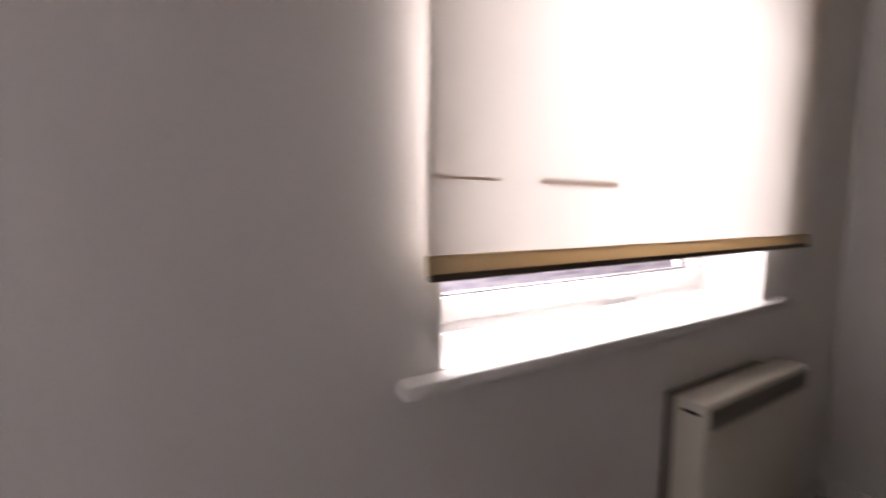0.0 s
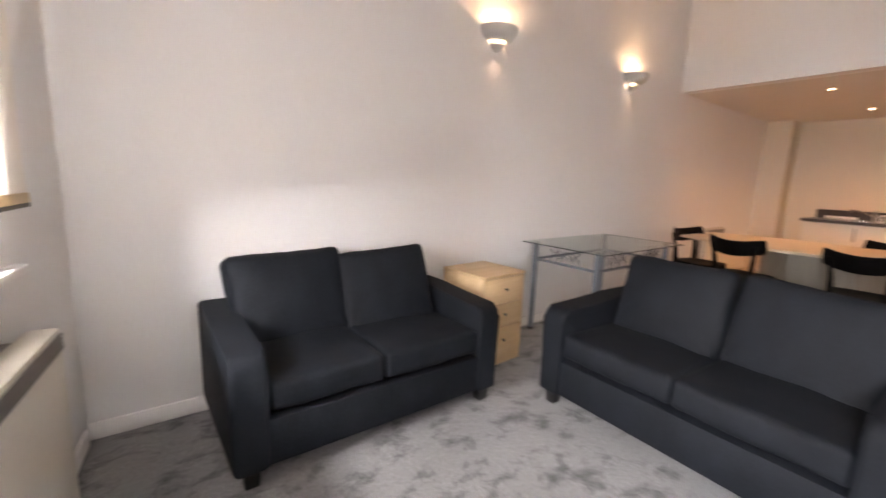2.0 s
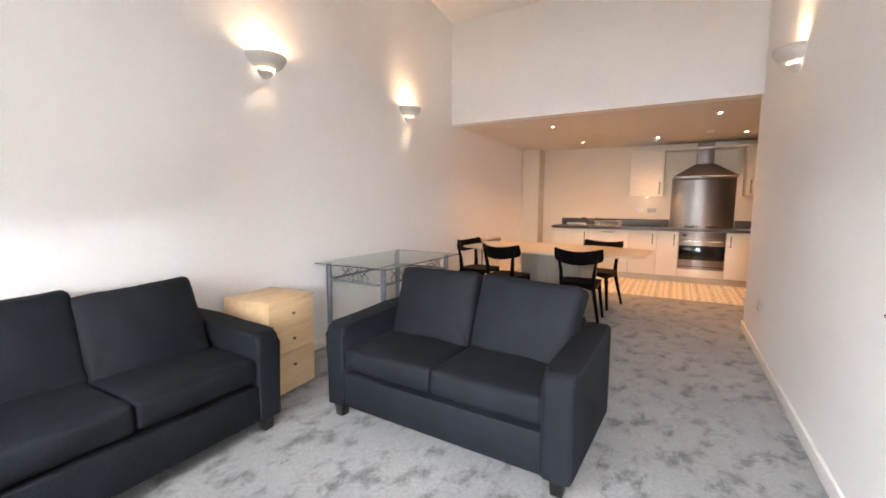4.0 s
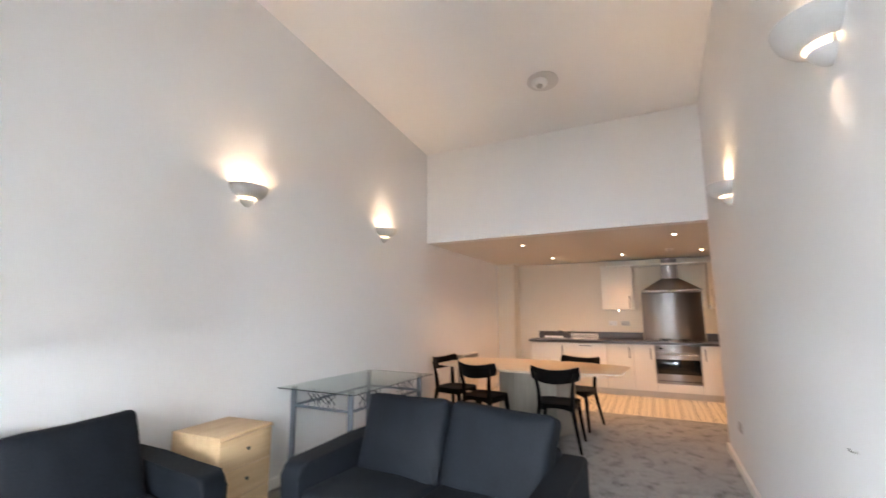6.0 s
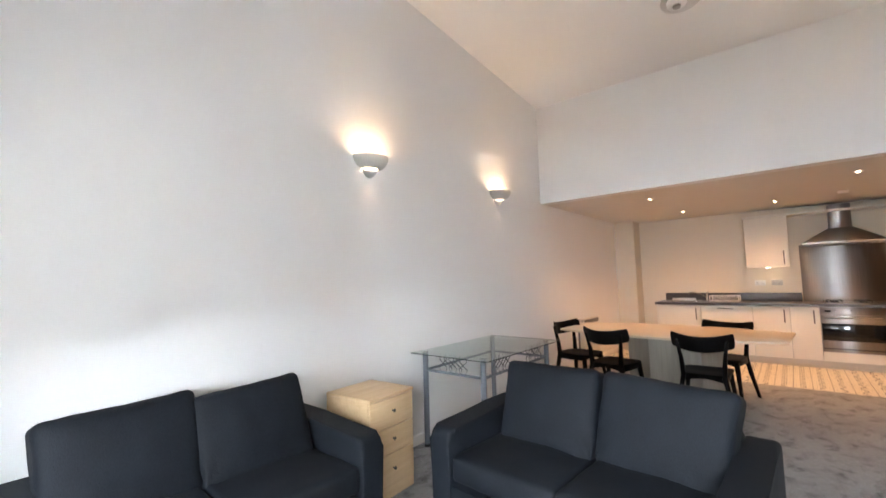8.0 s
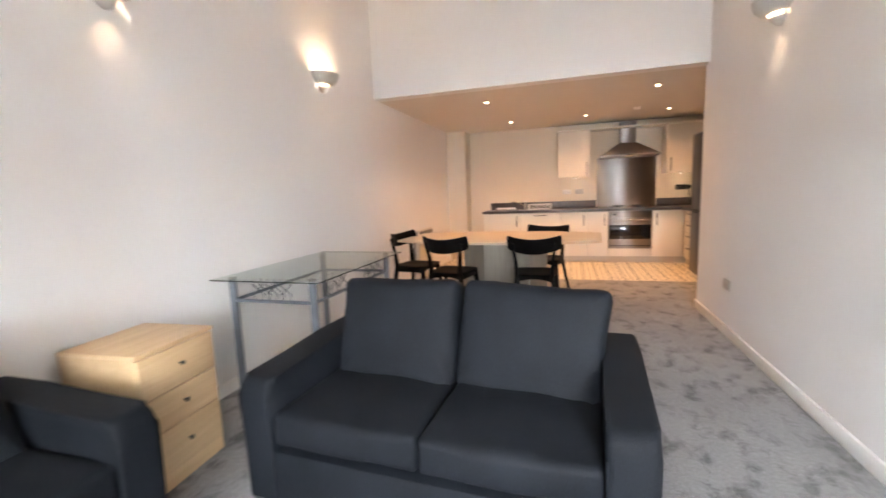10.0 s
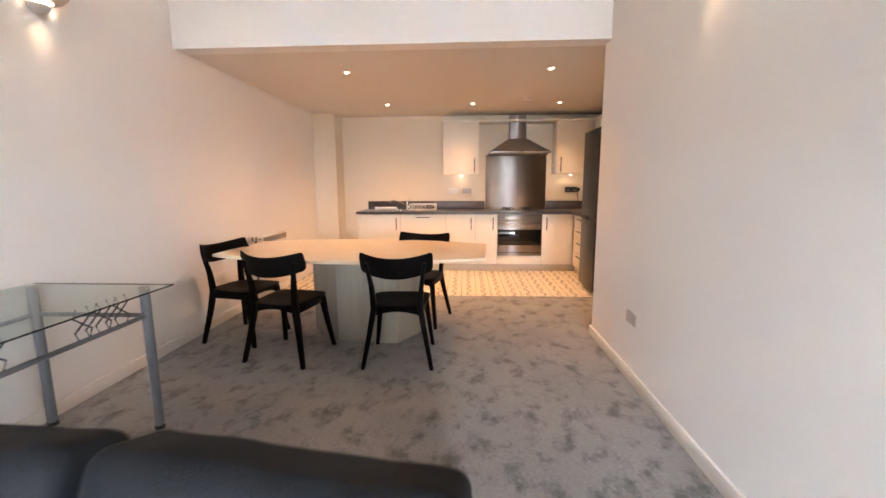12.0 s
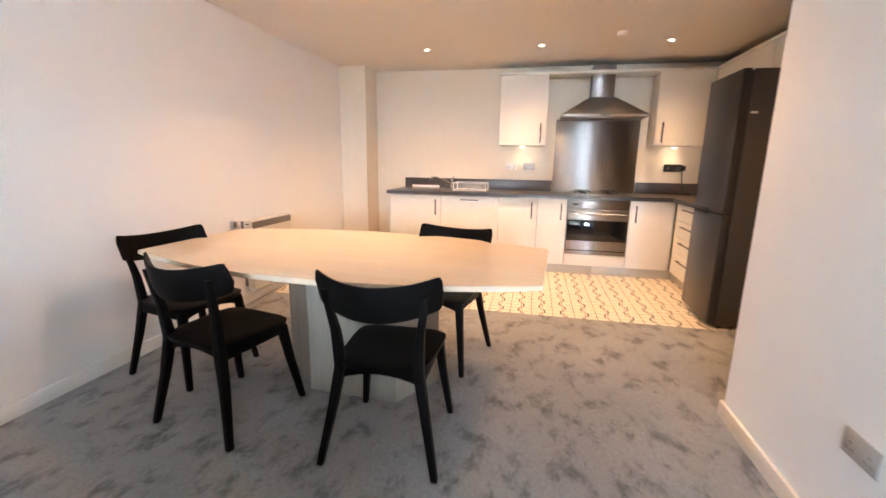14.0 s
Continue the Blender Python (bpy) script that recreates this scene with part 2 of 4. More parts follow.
def brushed_material():
    """Stainless steel, brushed upright, so that lights smear into tall streaks."""
    m, nt, p = node_material("brushed_steel", 0.37)
    p.inputs["Metallic"].default_value = 1.0
    p.inputs["Anisotropic"].default_value = 0.93
    p.inputs["Anisotropic Rotation"].default_value = 0.25
    co = nt.nodes.new("ShaderNodeTexCoord")
    mp = nt.nodes.new("ShaderNodeMapping")
    mp.inputs["Scale"].default_value = (260, 260, 2)
    nt.links.new(co.outputs["Object"], mp.inputs["Vector"])
    n = node(nt, "ShaderNodeTexNoise", Scale=1.0, Detail=3.0)
    nt.links.new(mp.outputs["Vector"], n.inputs["Vector"])
    nt.links.new(ramp(nt, n.outputs["Fac"], [(0.3, (0.25, 0.232, 0.222)), (0.7, (0.34, 0.316, 0.302))]), p.inputs["Base Color"])
    tan = nt.nodes.new("ShaderNodeTangent")
    tan.direction_type, tan.axis = "RADIAL", "Z"
    nt.links.new(tan.outputs["Tangent"], p.inputs["Tangent"])
    return m


def blind_material(name, dark, pale, part_through):
    """Cream roller-blind cloth that lets daylight through."""
    m, nt, p = node_material(name, 0.9)
    nt.nodes.remove(p)
    out = nt.nodes["Material Output"]
    co = nt.nodes.new("ShaderNodeTexCoord")
    weave = node(nt, "ShaderNodeTexNoise", Scale=220.0, Detail=2.0)
    stain = node(nt, "ShaderNodeTexNoise", Scale=2.5, Detail=3.0)
    for n in (weave, stain):
        nt.links.new(co.outputs["Object"], n.inputs["Vector"])
    t = calc(nt, "ADD", calc(nt, "MULTIPLY", weave.outputs["Fac"], 0.3), calc(nt, "MULTIPLY", stain.outputs["Fac"], 0.7))
    col = ramp(nt, t, [(0.3, dark), (0.7, pale)])
    d, tr, mx = nt.nodes.new("ShaderNodeBsdfDiffuse"), nt.nodes.new("ShaderNodeBsdfTranslucent"), nt.nodes.new("ShaderNodeMixShader")
    mx.inputs["Fac"].default_value = part_through
    for n in (d, tr):
        nt.links.new(col, n.inputs["Color"])
    nt.links.new(d.outputs["BSDF"], mx.inputs[1])
    nt.links.new(tr.outputs["BSDF"], mx.inputs[2])
    nt.links.new(mx.outputs["Shader"], out.inputs["Surface"])
    return m


def glass_material(name, tint, gloss=0.03):
    """Thin clear sheet: light goes straight through, and the surface mirrors by its angle."""
    m, nt, p = node_material(name, gloss)
    nt.nodes.remove(p)
    clear, shine, mx = nt.nodes.new("ShaderNodeBsdfTransparent"), nt.nodes.new("ShaderNodeBsdfGlossy"), nt.nodes.new("ShaderNodeMixShader")
    clear.inputs["Color"].default_value = (*tint, 1)
    shine.inputs["Roughness"].default_value = gloss
    f = node(nt, "ShaderNodeFresnel", IOR=1.5)
    nt.links.new(f.outputs["Fac"], mx.inputs["Fac"])
    nt.links.new(clear.outputs["BSDF"], mx.inputs[1])
    nt.links.new(shine.outputs["BSDF"], mx.inputs[2])
    nt.links.new(mx.outputs["Shader"], nt.nodes["Material Output"].inputs["Surface"])
    return m


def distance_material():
    """Hazy grey roofs far off, in long soft streaks; haze and daylight are put in as colour and glow."""
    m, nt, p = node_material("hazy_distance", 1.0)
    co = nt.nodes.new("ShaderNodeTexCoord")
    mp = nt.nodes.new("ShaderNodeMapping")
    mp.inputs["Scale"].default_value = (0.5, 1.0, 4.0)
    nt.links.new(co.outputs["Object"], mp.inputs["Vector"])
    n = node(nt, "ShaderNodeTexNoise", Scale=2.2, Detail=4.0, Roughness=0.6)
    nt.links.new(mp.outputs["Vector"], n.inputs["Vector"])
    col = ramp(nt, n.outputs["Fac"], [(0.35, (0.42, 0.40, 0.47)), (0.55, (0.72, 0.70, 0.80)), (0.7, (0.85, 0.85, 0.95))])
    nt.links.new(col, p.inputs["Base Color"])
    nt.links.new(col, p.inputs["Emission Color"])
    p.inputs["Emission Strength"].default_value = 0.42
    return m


OUTSIDE = distance_material()
CARPET, VINYL = carpet_material(), vinyl_material()
TABLETOP = banded_material("beige_travertine_top", (0.66, 0.545, 0.405), (0.74, 0.635, 0.49), 0.3, 0, 9, 0.22)
TABLEBASE = banded_material("grey_travertine_base", (0.29, 0.262, 0.22), (0.39, 0.355, 0.30), 0.5, 2, 11, 0.3)
BEECH = banded_material("pale_beech_veneer", (0.66, 0.44, 0.245), (0.75, 0.53, 0.315), 0.42, 1, 24, 0.25)
BRUSHED = brushed_material()
CLOTH = blind_material("translucent_blind_cloth", (0.82, 0.76, 0.69), (0.88, 0.84, 0.78), 0.15)
BAR = blind_material("blind_hem_cloth", (0.62, 0.49, 0.33), (0.70, 0.57, 0.40), 0.32)
TANFILM = bpy.data.materials.new("thin_tan_film")
TANFILM.use_nodes = True
TANFILM.node_tree.nodes.remove(TANFILM.node_tree.nodes["Principled BSDF"])
film = TANFILM.node_tree.nodes.new("ShaderNodeBsdfTransparent")
film.inputs["Color"].default_value = (0.42, 0.30, 0.20, 1)
TANFILM.node_tree.links.new(film.outputs["BSDF"], TANFILM.node_tree.nodes["Material Output"].inputs["Surface"])
PANE = glass_material("clear_window_glass", (0.98, 0.99, 1.0))
DESKGLASS = glass_material("pale_green_glass", (0.80, 0.90, 0.86), 0.06)
GLASSEDGE = material("dark_green_glass_edge", (0.03, 0.05, 0.045), 0.2, spread=0.1, grain=30, patch=4, bump=0.0)

# ---- mesh tools ----


def box(bm, lo, hi, bevel=0.0, seg=2, m=None):
    """Adds a box between two corners, with rounded edges if bevel is given."""
    mid = [(a + b) / 2 for a, b in zip(lo, hi)]
    made = bmesh.ops.create_cube(bm, size=1.0, matrix=Matrix.LocRotScale(mid, None, [b - a for a, b in zip(lo, hi)]))
    verts = made["verts"]
    if bevel:
        edges = list({e for v in verts for e in v.link_edges})
        out = bmesh.ops.bevel(bm, geom=edges, offset=bevel, segments=seg, affect="EDGES", profile=0.5)
        verts = list({v for f in out["faces"] for v in f.verts} | {v for v in verts if v.is_valid})
    if m is not None:
        bmesh.ops.transform(bm, matrix=m, verts=verts)
    return verts


def ring_tube(bm, path, radius, seg=10, caps=True):
    """A round bar along a path of points; radius: one number or one for each point."""
    pts = [Vector(p) for p in path]
    radii = radius if isinstance(radius, (list, tuple)) else [radius] * len(pts)
    rings = []
    for i, p in enumerate(pts):
        way = (pts[min(i + 1, len(pts) - 1)] - pts[max(i - 1, 0)]).normalized()
        side = way.cross(Vector((0, 0, 1)) if abs(way.z) < 0.95 else Vector((1, 0, 0))).normalized()
        up = side.cross(way)
        rings.append([bm.verts.new(p + radii[i] * (math.cos(a) * side + math.sin(a) * up)) for a in [2 * math.pi * k / seg for k in range(seg)]])
    for a, b in zip(rings, rings[1:]):
        for k in range(seg):
            bm.faces.new((a[k], a[(k + 1) % seg], b[(k + 1) % seg], b[k]))
    if caps:
        bm.faces.new(rings[0][::-1])
        bm.faces.new(rings[-1])


def flat_bar(bm, path, widths, depths):
    """A rectangular tapered bar along a path: widths along x, depths along y."""
    rings = []
    for (x, y, z), w, d in zip(path, widths, depths):
        rings.append([bm.verts.new((x + sx * w / 2, y + sy * d / 2, z)) for sx, sy in ((-1, -1), (1, -1), (1, 1), (-1, 1))])
    for a, b in zip(rings, rings[1:]):
        for k in range(4):
            bm.faces.new((a[k], a[(k + 1) % 4], b[(k + 1) % 4], b[k]))
    bm.faces.new(rings[0][::-1])
    bm.faces.new(rings[-1])
    bmesh.ops.bevel(bm, geom=list(bm.edges), offset=0.004, segments=2, affect="EDGES", profile=0.5)


def lathe(bm, profile, seg=24, start=0.0, sweep=360.0, at=(0, 0, 0)):
    """Turns a profile of (radius, height) round the upright axis."""
    full = sweep >= 360
    n = seg if full else seg + 1
    cols = []
    for k in range(n):
        a = radians(start + sweep * k / seg)
        cols.append([bm.verts.new((at[0] + r * math.cos(a), at[1] + r * math.sin(a), at[2] + z)) for r, z in profile])
    for k in range(seg):
        a, b = cols[k], cols[(k + 1) % n]
        for i in range(len(profile) - 1):
            bm.faces.new((a[i], b[i], b[i + 1], a[i + 1]))
    bmesh.ops.remove_doubles(bm, verts=bm.verts, dist=1e-5)


def slab(bm, outline, z0, z1, bevel=0.0):
    """Extrudes an outline of (x, y) between two heights."""
    low = [bm.verts.new((x, y, z0)) for x, y in outline]
    high = [bm.verts.new((x, y, z1)) for x, y in outline]
    n = len(outline)
    bm.faces.new(low[::-1])
    bm.faces.new(high)
    sides = [bm.faces.new((low[i], low[(i + 1) % n], high[(i + 1) % n], high[i])) for i in range(n)]
    if bevel:
        edges = list({e for f in bm.faces for e in f.edges if abs(e.verts[0].co.z - e.verts[1].co.z) < 1e-6})
        bmesh.ops.bevel(bm, geom=edges, offset=bevel, segments=3, affect="EDGES", profile=0.5)


def cushion(bm, half, r, puff, n=22, m=None, sag=0.0, flare=0.0):
    """A stuffed cushion: a rounded block that swells in the middle of its faces; flare: how far one upper side spreads."""
    made = []
    for axis in range(3):
        for sign in (-1, 1):
            grid = {}
            for i in range(n + 1):
                for j in range(n + 1):
                    p = [0, 0, 0]
                    p[axis] = sign
                    a, b = (axis + 1) % 3, (axis + 2) % 3
                    p[a], p[b] = math.sin((2 * i / n - 1) * math.pi / 2), math.sin((2 * j / n - 1) * math.pi / 2)
                    q = Vector([p[k] * half[k] for k in range(3)])
                    core = Vector([max(-(half[k] - r), min(half[k] - r, q[k])) for k in range(3)])
                    off = q - core
                    if off.length > 1e-9:
                        q = core + off.normalized() * r
                    for k in range(3):
                        o1, o2 = (k + 1) % 3, (k + 2) % 3
                        q[k] += puff[k] * (q[k] / half[k]) * max(0, 1 - (q[o1] / half[o1]) ** 2) * max(0, 1 - (q[o2] / half[o2]) ** 2)
                    q.z -= sag * max(0, 1 - (q.x / half[0]) ** 2) * (q.z > 0)
                    q.x += flare * max(0, q.z / half[2]) * max(0, math.copysign(1, flare) * q.x / half[0])
                    if half[1] < half[2]:          # creases that fan out of the lower corners of an upright cushion
                        for side in (-1, 1):
                            dx, dz = q.x - side * half[0], q.z + half[2]
                            q.y += math.copysign(0.011, q.y) * math.exp(-(dx * dx + dz * dz) / 0.022) * math.sin(9 * math.atan2(dz, -side * dx) + side)
                    q += 0.007 * Vector(noise.noise_vector(q * 5.0 + Vector(half) * 9)) + 0.0035 * Vector(noise.noise_vector(q * 14.0 + Vector(half) * 3))
                    grid[i, j] = bm.verts.new(q)
                    made.append(grid[i, j])
            for i in range(n):
                for j in range(n):
                    f = (grid[i, j], grid[i + 1, j], grid[i + 1, j + 1], grid[i, j + 1])
                    bm.faces.new(f if sign > 0 else f[::-1])
    if m is not None:
        bmesh.ops.transform(bm, matrix=m, verts=made)
    bmesh.ops.remove_doubles(bm, verts=bm.verts, dist=1e-4)


def finish(name, bm, mat, smooth=40):
    me = bpy.data.meshes.new(name)
    bmesh.ops.recalc_face_normals(bm, faces=bm.faces)
    bm.to_mesh(me)
    bm.free()
    me.materials.append(mat)
    if smooth:
        me.polygons.foreach_set("use_smooth", [True] * len(me.polygons))
        me.set_sharp_from_angle(angle=radians(smooth))
    return me


def part(name, bm, mat, parent, label="", smooth=40):
    ob = new(name, finish(name, bm, mat, smooth))
    ob.parent = parent
    if label:
        ob["label"] = label
    return ob


def thing(name, m, label, category, group="", kind=""):
    ob = new(name)
    ob.empty_display_size = 0.1
    ob.matrix_world = m
    return tagged(ob, label, category, group, kind)


def solid(name, bm, mat, label, category, kind="", m=None, smooth=40):
    ob = new(name, finish(name, bm, mat, smooth))
    if m is not None:
        ob.matrix_world = m
    return tagged(ob, label, category, "", kind)


def boxes(*items, bevel=0.0):
    bm = bmesh.new()
    for lo, hi in items:
        box(bm, lo, hi, bevel)
    return bm


CLEAR = bpy.data.materials.new("clear_sheet")
CLEAR.use_nodes = True
_n = CLEAR.node_tree.nodes
_n.remove(_n["Principled BSDF"])
_t = _n.new("ShaderNodeBsdfTransparent")
CLEAR.node_tree.links.new(_t.outputs["BSDF"], _n["Material Output"].inputs["Surface"])


def one_sided(ob, way):
    """Keeps the mirroring surface on one face of a sheet; the others are only clear."""
    ob.data.materials.append(CLEAR)
    for p in ob.data.polygons:
        p.material_index = 0 if p.normal.dot(Vector(way)) > 0.9 else 1


# ---- structure ----
S = "structure"
EDGE = -5.41                                  # carpet meets vinyl
solid("floor", boxes(((-1.4, EDGE, -0.12), (3.7, 2.8, 0.0))), CARPET, "grey plush carpet with dark brushed marks", "carpet", S, smooth=0)
solid("kitchen_floor", boxes(((-1.4, -7.8, -0.12), (3.7, EDGE, -0.003))), VINYL, "cream patterned vinyl with dark zigzag lines", "floor", S, smooth=0)
solid("wall_left", boxes(((LEFT, -7.7, 0), (3.64, 2.2, HIGH))), PAINT, "long white painted wall with two wall lights", "wall", S, smooth=0)
solid("wall_right", boxes(((-0.13, -4.135, 0), (0, 2.5, HIGH))), PAINT, "white painted wall ending before the kitchen", "wall", S, smooth=0)
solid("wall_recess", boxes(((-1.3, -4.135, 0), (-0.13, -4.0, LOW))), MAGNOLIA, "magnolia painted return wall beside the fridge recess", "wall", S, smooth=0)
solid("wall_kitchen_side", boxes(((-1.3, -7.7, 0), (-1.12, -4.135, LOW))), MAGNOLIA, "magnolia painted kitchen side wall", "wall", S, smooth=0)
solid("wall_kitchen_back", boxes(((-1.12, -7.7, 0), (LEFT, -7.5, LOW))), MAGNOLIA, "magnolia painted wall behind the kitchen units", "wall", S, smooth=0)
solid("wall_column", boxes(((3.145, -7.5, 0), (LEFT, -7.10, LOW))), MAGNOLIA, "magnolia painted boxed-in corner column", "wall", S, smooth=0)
solid("wall_bulkhead", boxes(((0.0, -4.16, LOW), (LEFT, -4.0, 3.80))), PAINT, "white bulkhead above the kitchen opening", "wall", S, smooth=0)
solid("ceiling_kitchen", boxes(((-1.3, -7.7, LOW), (LEFT, -4.16, LOW + 0.14))), SHADEDCEIL, "low white kitchen ceiling with downlights, its shade put into the colour", "ceiling", S, smooth=0)
bm = bmesh.new()
box(bm, (-0.13, -4.16, 0), (3.64, 2.8, 0.12))
for v in bm.verts:
    v.co.z += ceiling_at(v.co.y)
solid("ceiling", bm, CEIL, "high white living room ceiling", "ceiling", S, smooth=0)
WL, WR, WB, WT = -1.98, -0.705, 0.985, 2.15  # the window's opening, along the wall
XL, XR = -3.40, -2.74                         # an unseen narrow window beside the corner, added to let in more daylight
solid("wall_window", boxes(((-4.0, 0, 0), (XL, 0.30, HIGH)), ((XR, 0, 0), (WL, 0.30, HIGH)), ((WR, 0, 0), (0.1, 0.30, HIGH)), *[p for a, b in ((WL, WR), (XL, XR)) for p in (((a, 0, 0), (b, 0.30, WB - 0.03)), ((a, 0, WT), (b, 0.30, HIGH)))]),
      PAINT, "white painted outside wall with deep window openings", "wall", S, WIN, smooth=0)
solid("baseboard_left", boxes(((LEFT - 0.018, -7.10, 0), (LEFT, 1.575, 0.085)), bevel=0.004), GLOSSWHITE, "low white painted skirting board", "skirting", S)
bm = boxes(((0, -4.135, 0), (0.018, 2.1, 0.085)), ((-0.13, -4.153, 0), (0.018, -4.135, 0.085)), bevel=0.004)
solid("baseboard_right", bm, GLOSSWHITE, "low white painted skirting board", "skirting", S)
solid("baseboard_window", boxes(((-3.5, -0.018, 0), (-0.02, 0, 0.085)), bevel=0.004), GLOSSWHITE, "low white painted skirting board", "skirting", S, WIN)

# windows: frame, sash, glass, sill


def frame_bm(x0, x1, z0, z1, y0, y1, w, bevel=0.006):
    return boxes(((x0, y0, z0), (x1, y1, z0 + w)), ((x0, y0, z1 - w), (x1, y1, z1)), ((x0, y0, z0 + w), (x0 + w, y1, z1 - w)), ((x1 - w, y0, z0 + w), (x1, y1, z1 - w)), bevel=bevel)


def window(name, x0, x1, ears, label):
    """White plastic window in an opening of the window wall; ears: how far the sill runs past the opening on either side."""
    w = thing(name, WIN, label, "window", kind=S)
    part("window_frame", frame_bm(x0, x1, WB, WT, 0.19, 0.27, 0.045), UPVC, w)
    part("sash", frame_bm(x0 + 0.045, x1 - 0.045, WB + 0.03, WT - 0.045, 0.178, 0.25, 0.062), UPVC, w)
    part("gasket", frame_bm(x0 + 0.105, x1 - 0.105, WB + 0.09, WT - 0.105, 0.20, 0.226, 0.006, 0), GASKET, w, "thin black rubber gasket", 0)
    pane = part("pane", boxes(((x0 + 0.108, 0.21, WB + 0.092), (x1 - 0.108, 0.218, WT - 0.108))), PANE, w, "clear glass", 0)
    one_sided(pane, (0, -1, 0))
    pane.visible_shadow = False
    sill = boxes(((x0 - ears[0], -0.047, WB - 0.03), (x1 + ears[1], 0.0, WB)), bevel=0.008)
    box(sill, (x0, -0.001, WB - 0.03), (x1, 0.19, WB - 0.0005))
    part("window_sill", sill, GLOSSWHITE, w, "deep white painted sill")
    mid = (x0 + x1) / 2 + 0.14
    stay = boxes(((mid - 0.10, 0.150, WB + 0.034), (mid + 0.10, 0.178, WB + 0.05)), ((mid - 0.04, 0.165, WB + 0.03), (mid + 0.02, 0.185, WB + 0.062)), bevel=0.004)
    part("window_handle", stay, UPVC, w)


window("window_1", WL, WR, (0.098, 0.15), "white plastic window behind a half-lowered roller blind")
# out of view; added so that more daylight reaches the long wall
window("unseen_window", XL, XR, (0.03, 0.02), "unseen narrow white plastic window beside the corner, added for daylight")

solid("backdrop", boxes(((-40, 6, -8), (80, 6.2, 1.15))), OUTSIDE, "glowing backdrop painted as pale hazy distance outside the window", "backdrop", S, WIN, smooth=0)
solid("ground", boxes(((-60, -60, -6.2), (60, 60, -6.0))), PLASTER, "pale paved ground far below the window", "ground", S, smooth=0)

# ---- living room ----
def roller_blind(x0, x1, low, label):
    """Roller blind on the window wall from x0 to x1, pulled down to the height low."""
    blind = thing("roller_blind", WIN, label, "blind")
    bm = bmesh.new()
    cols, rows = 24, 16
    top = 2.24
    grid = [[bm.verts.new((x0 + (x1 - x0) * i / cols, -0.050 + 0.004 * math.sin(i * 0.9) * (j < 4) + 0.0022 * math.sin(i * 0.5 + j * 0.7), low + (top - low) * j / rows)) for i in range(cols + 1)] for j in range(rows + 1)]
    for j in range(rows):
        for i in range(cols):
            bm.faces.new((grid[j][i], grid[j][i + 1], grid[j + 1][i + 1], grid[j + 1][i]))
    part("blind_cloth", bm, CLOTH, blind, "cream cloth with faint creases")
    part("hem", boxes(((x0, -0.055, low - 0.027), (x1, -0.044, low + 0.007)), bevel=0.003), BAR, blind, "tan hem along the lower edge")
    part("bottom_rail", boxes(((x0 + 0.005, -0.057, low - 0.039), (x1 - 0.005, -0.041, low - 0.025)), bevel=0.003), BARSHADE, blind, "bottom rail in a dark shadow brown")
    bm = bmesh.new()
    ring_tube(bm, [(x0 - 0.02, -0.055, top), (x1 + 0.015, -0.055, top)], 0.03, 16)
    part("roller", bm, WHITEPLASTIC, blind)
    for x in (x0 - 0.035, x1 + 0.02):
        part("bracket", boxes(((x - 0.012, -0.09, top - 0.04), (x + 0.012, 0.0, top + 0.04)), bevel=0.003), WHITEPLASTIC, blind)
    return blind


blind = roller_blind(-2.04, -0.515, 1.205, "cream roller blind pulled most of the way down over the window")
# clear tan films behind the cloth that tint two thin dashes
for x0, x1, z, h in ((-2.035, -1.88, 1.349, 0.006), (-1.784, -1.551, 1.351, 0.012)):
    part("tan_strip", boxes(((x0, -0.042, z - h / 2), (x1, -0.041, z + h / 2))), TANFILM, blind, "thin tan strip showing through", 0)
roller_blind(-3.44, -2.70, 1.95, "cream roller blind rolled up over the unseen added window")


def panel_heater(m, wide, top, bottom, deep, label, feet=False):
    """A slim electric panel heater: cabinet, top grille strip, side slot, wall bracket."""
    h = thing("panel_heater", m, label, "heater")
    part("casing", boxes(((-wide / 2, -deep, bottom), (wide / 2, -0.035, top)), bevel=0.014), HEATER, h)
    part("grille", boxes(((-wide / 2 + 0.02, -deep - 0.003, top - 0.075), (wide / 2 - 0.012, -deep + 0.004, top - 0.016)), bevel=0.002), GRILLE, h, "grey louvred outlet grille")
    for k in range(4):
        z = top - 0.068 + 0.014 * k
        part("louvre", boxes(((-wide / 2 + 0.022, -deep - 0.006, z), (wide / 2 - 0.014, -deep - 0.002, z + 0.007))), GRILLE, h, smooth=0)
    part("side_slot", boxes(((-wide / 2 - 0.002, -deep + 0.018, top - 0.036), (-wide / 2 + 0.004, -0.06, top - 0.028))), BLACKPLASTIC, h, "black slot", 0)
    part("wall_bracket", boxes(((-wide / 2 + 0.015, -0.036, bottom + 0.03), (wide / 2 - 0.08, -0.001, top - 0.012)), bevel=0.003), GRILLE, h, "dark grey back plate")
    return h


panel_heater(WIN @ pose(-0.945, 0, 0), 0.62, 0.785, 0.09, 0.125, "cream enamelled electric panel heater fixed under the window")


def block_leg(name, x, y, parent):
    bm = bmesh.new()
    flat_bar(bm, [(x, y, 0.0), (x, y, 0.095)], [0.055, 0.072], [0.055, 0.072])
    part(name, bm, BLACKPLASTIC, parent, "black tapered block foot")


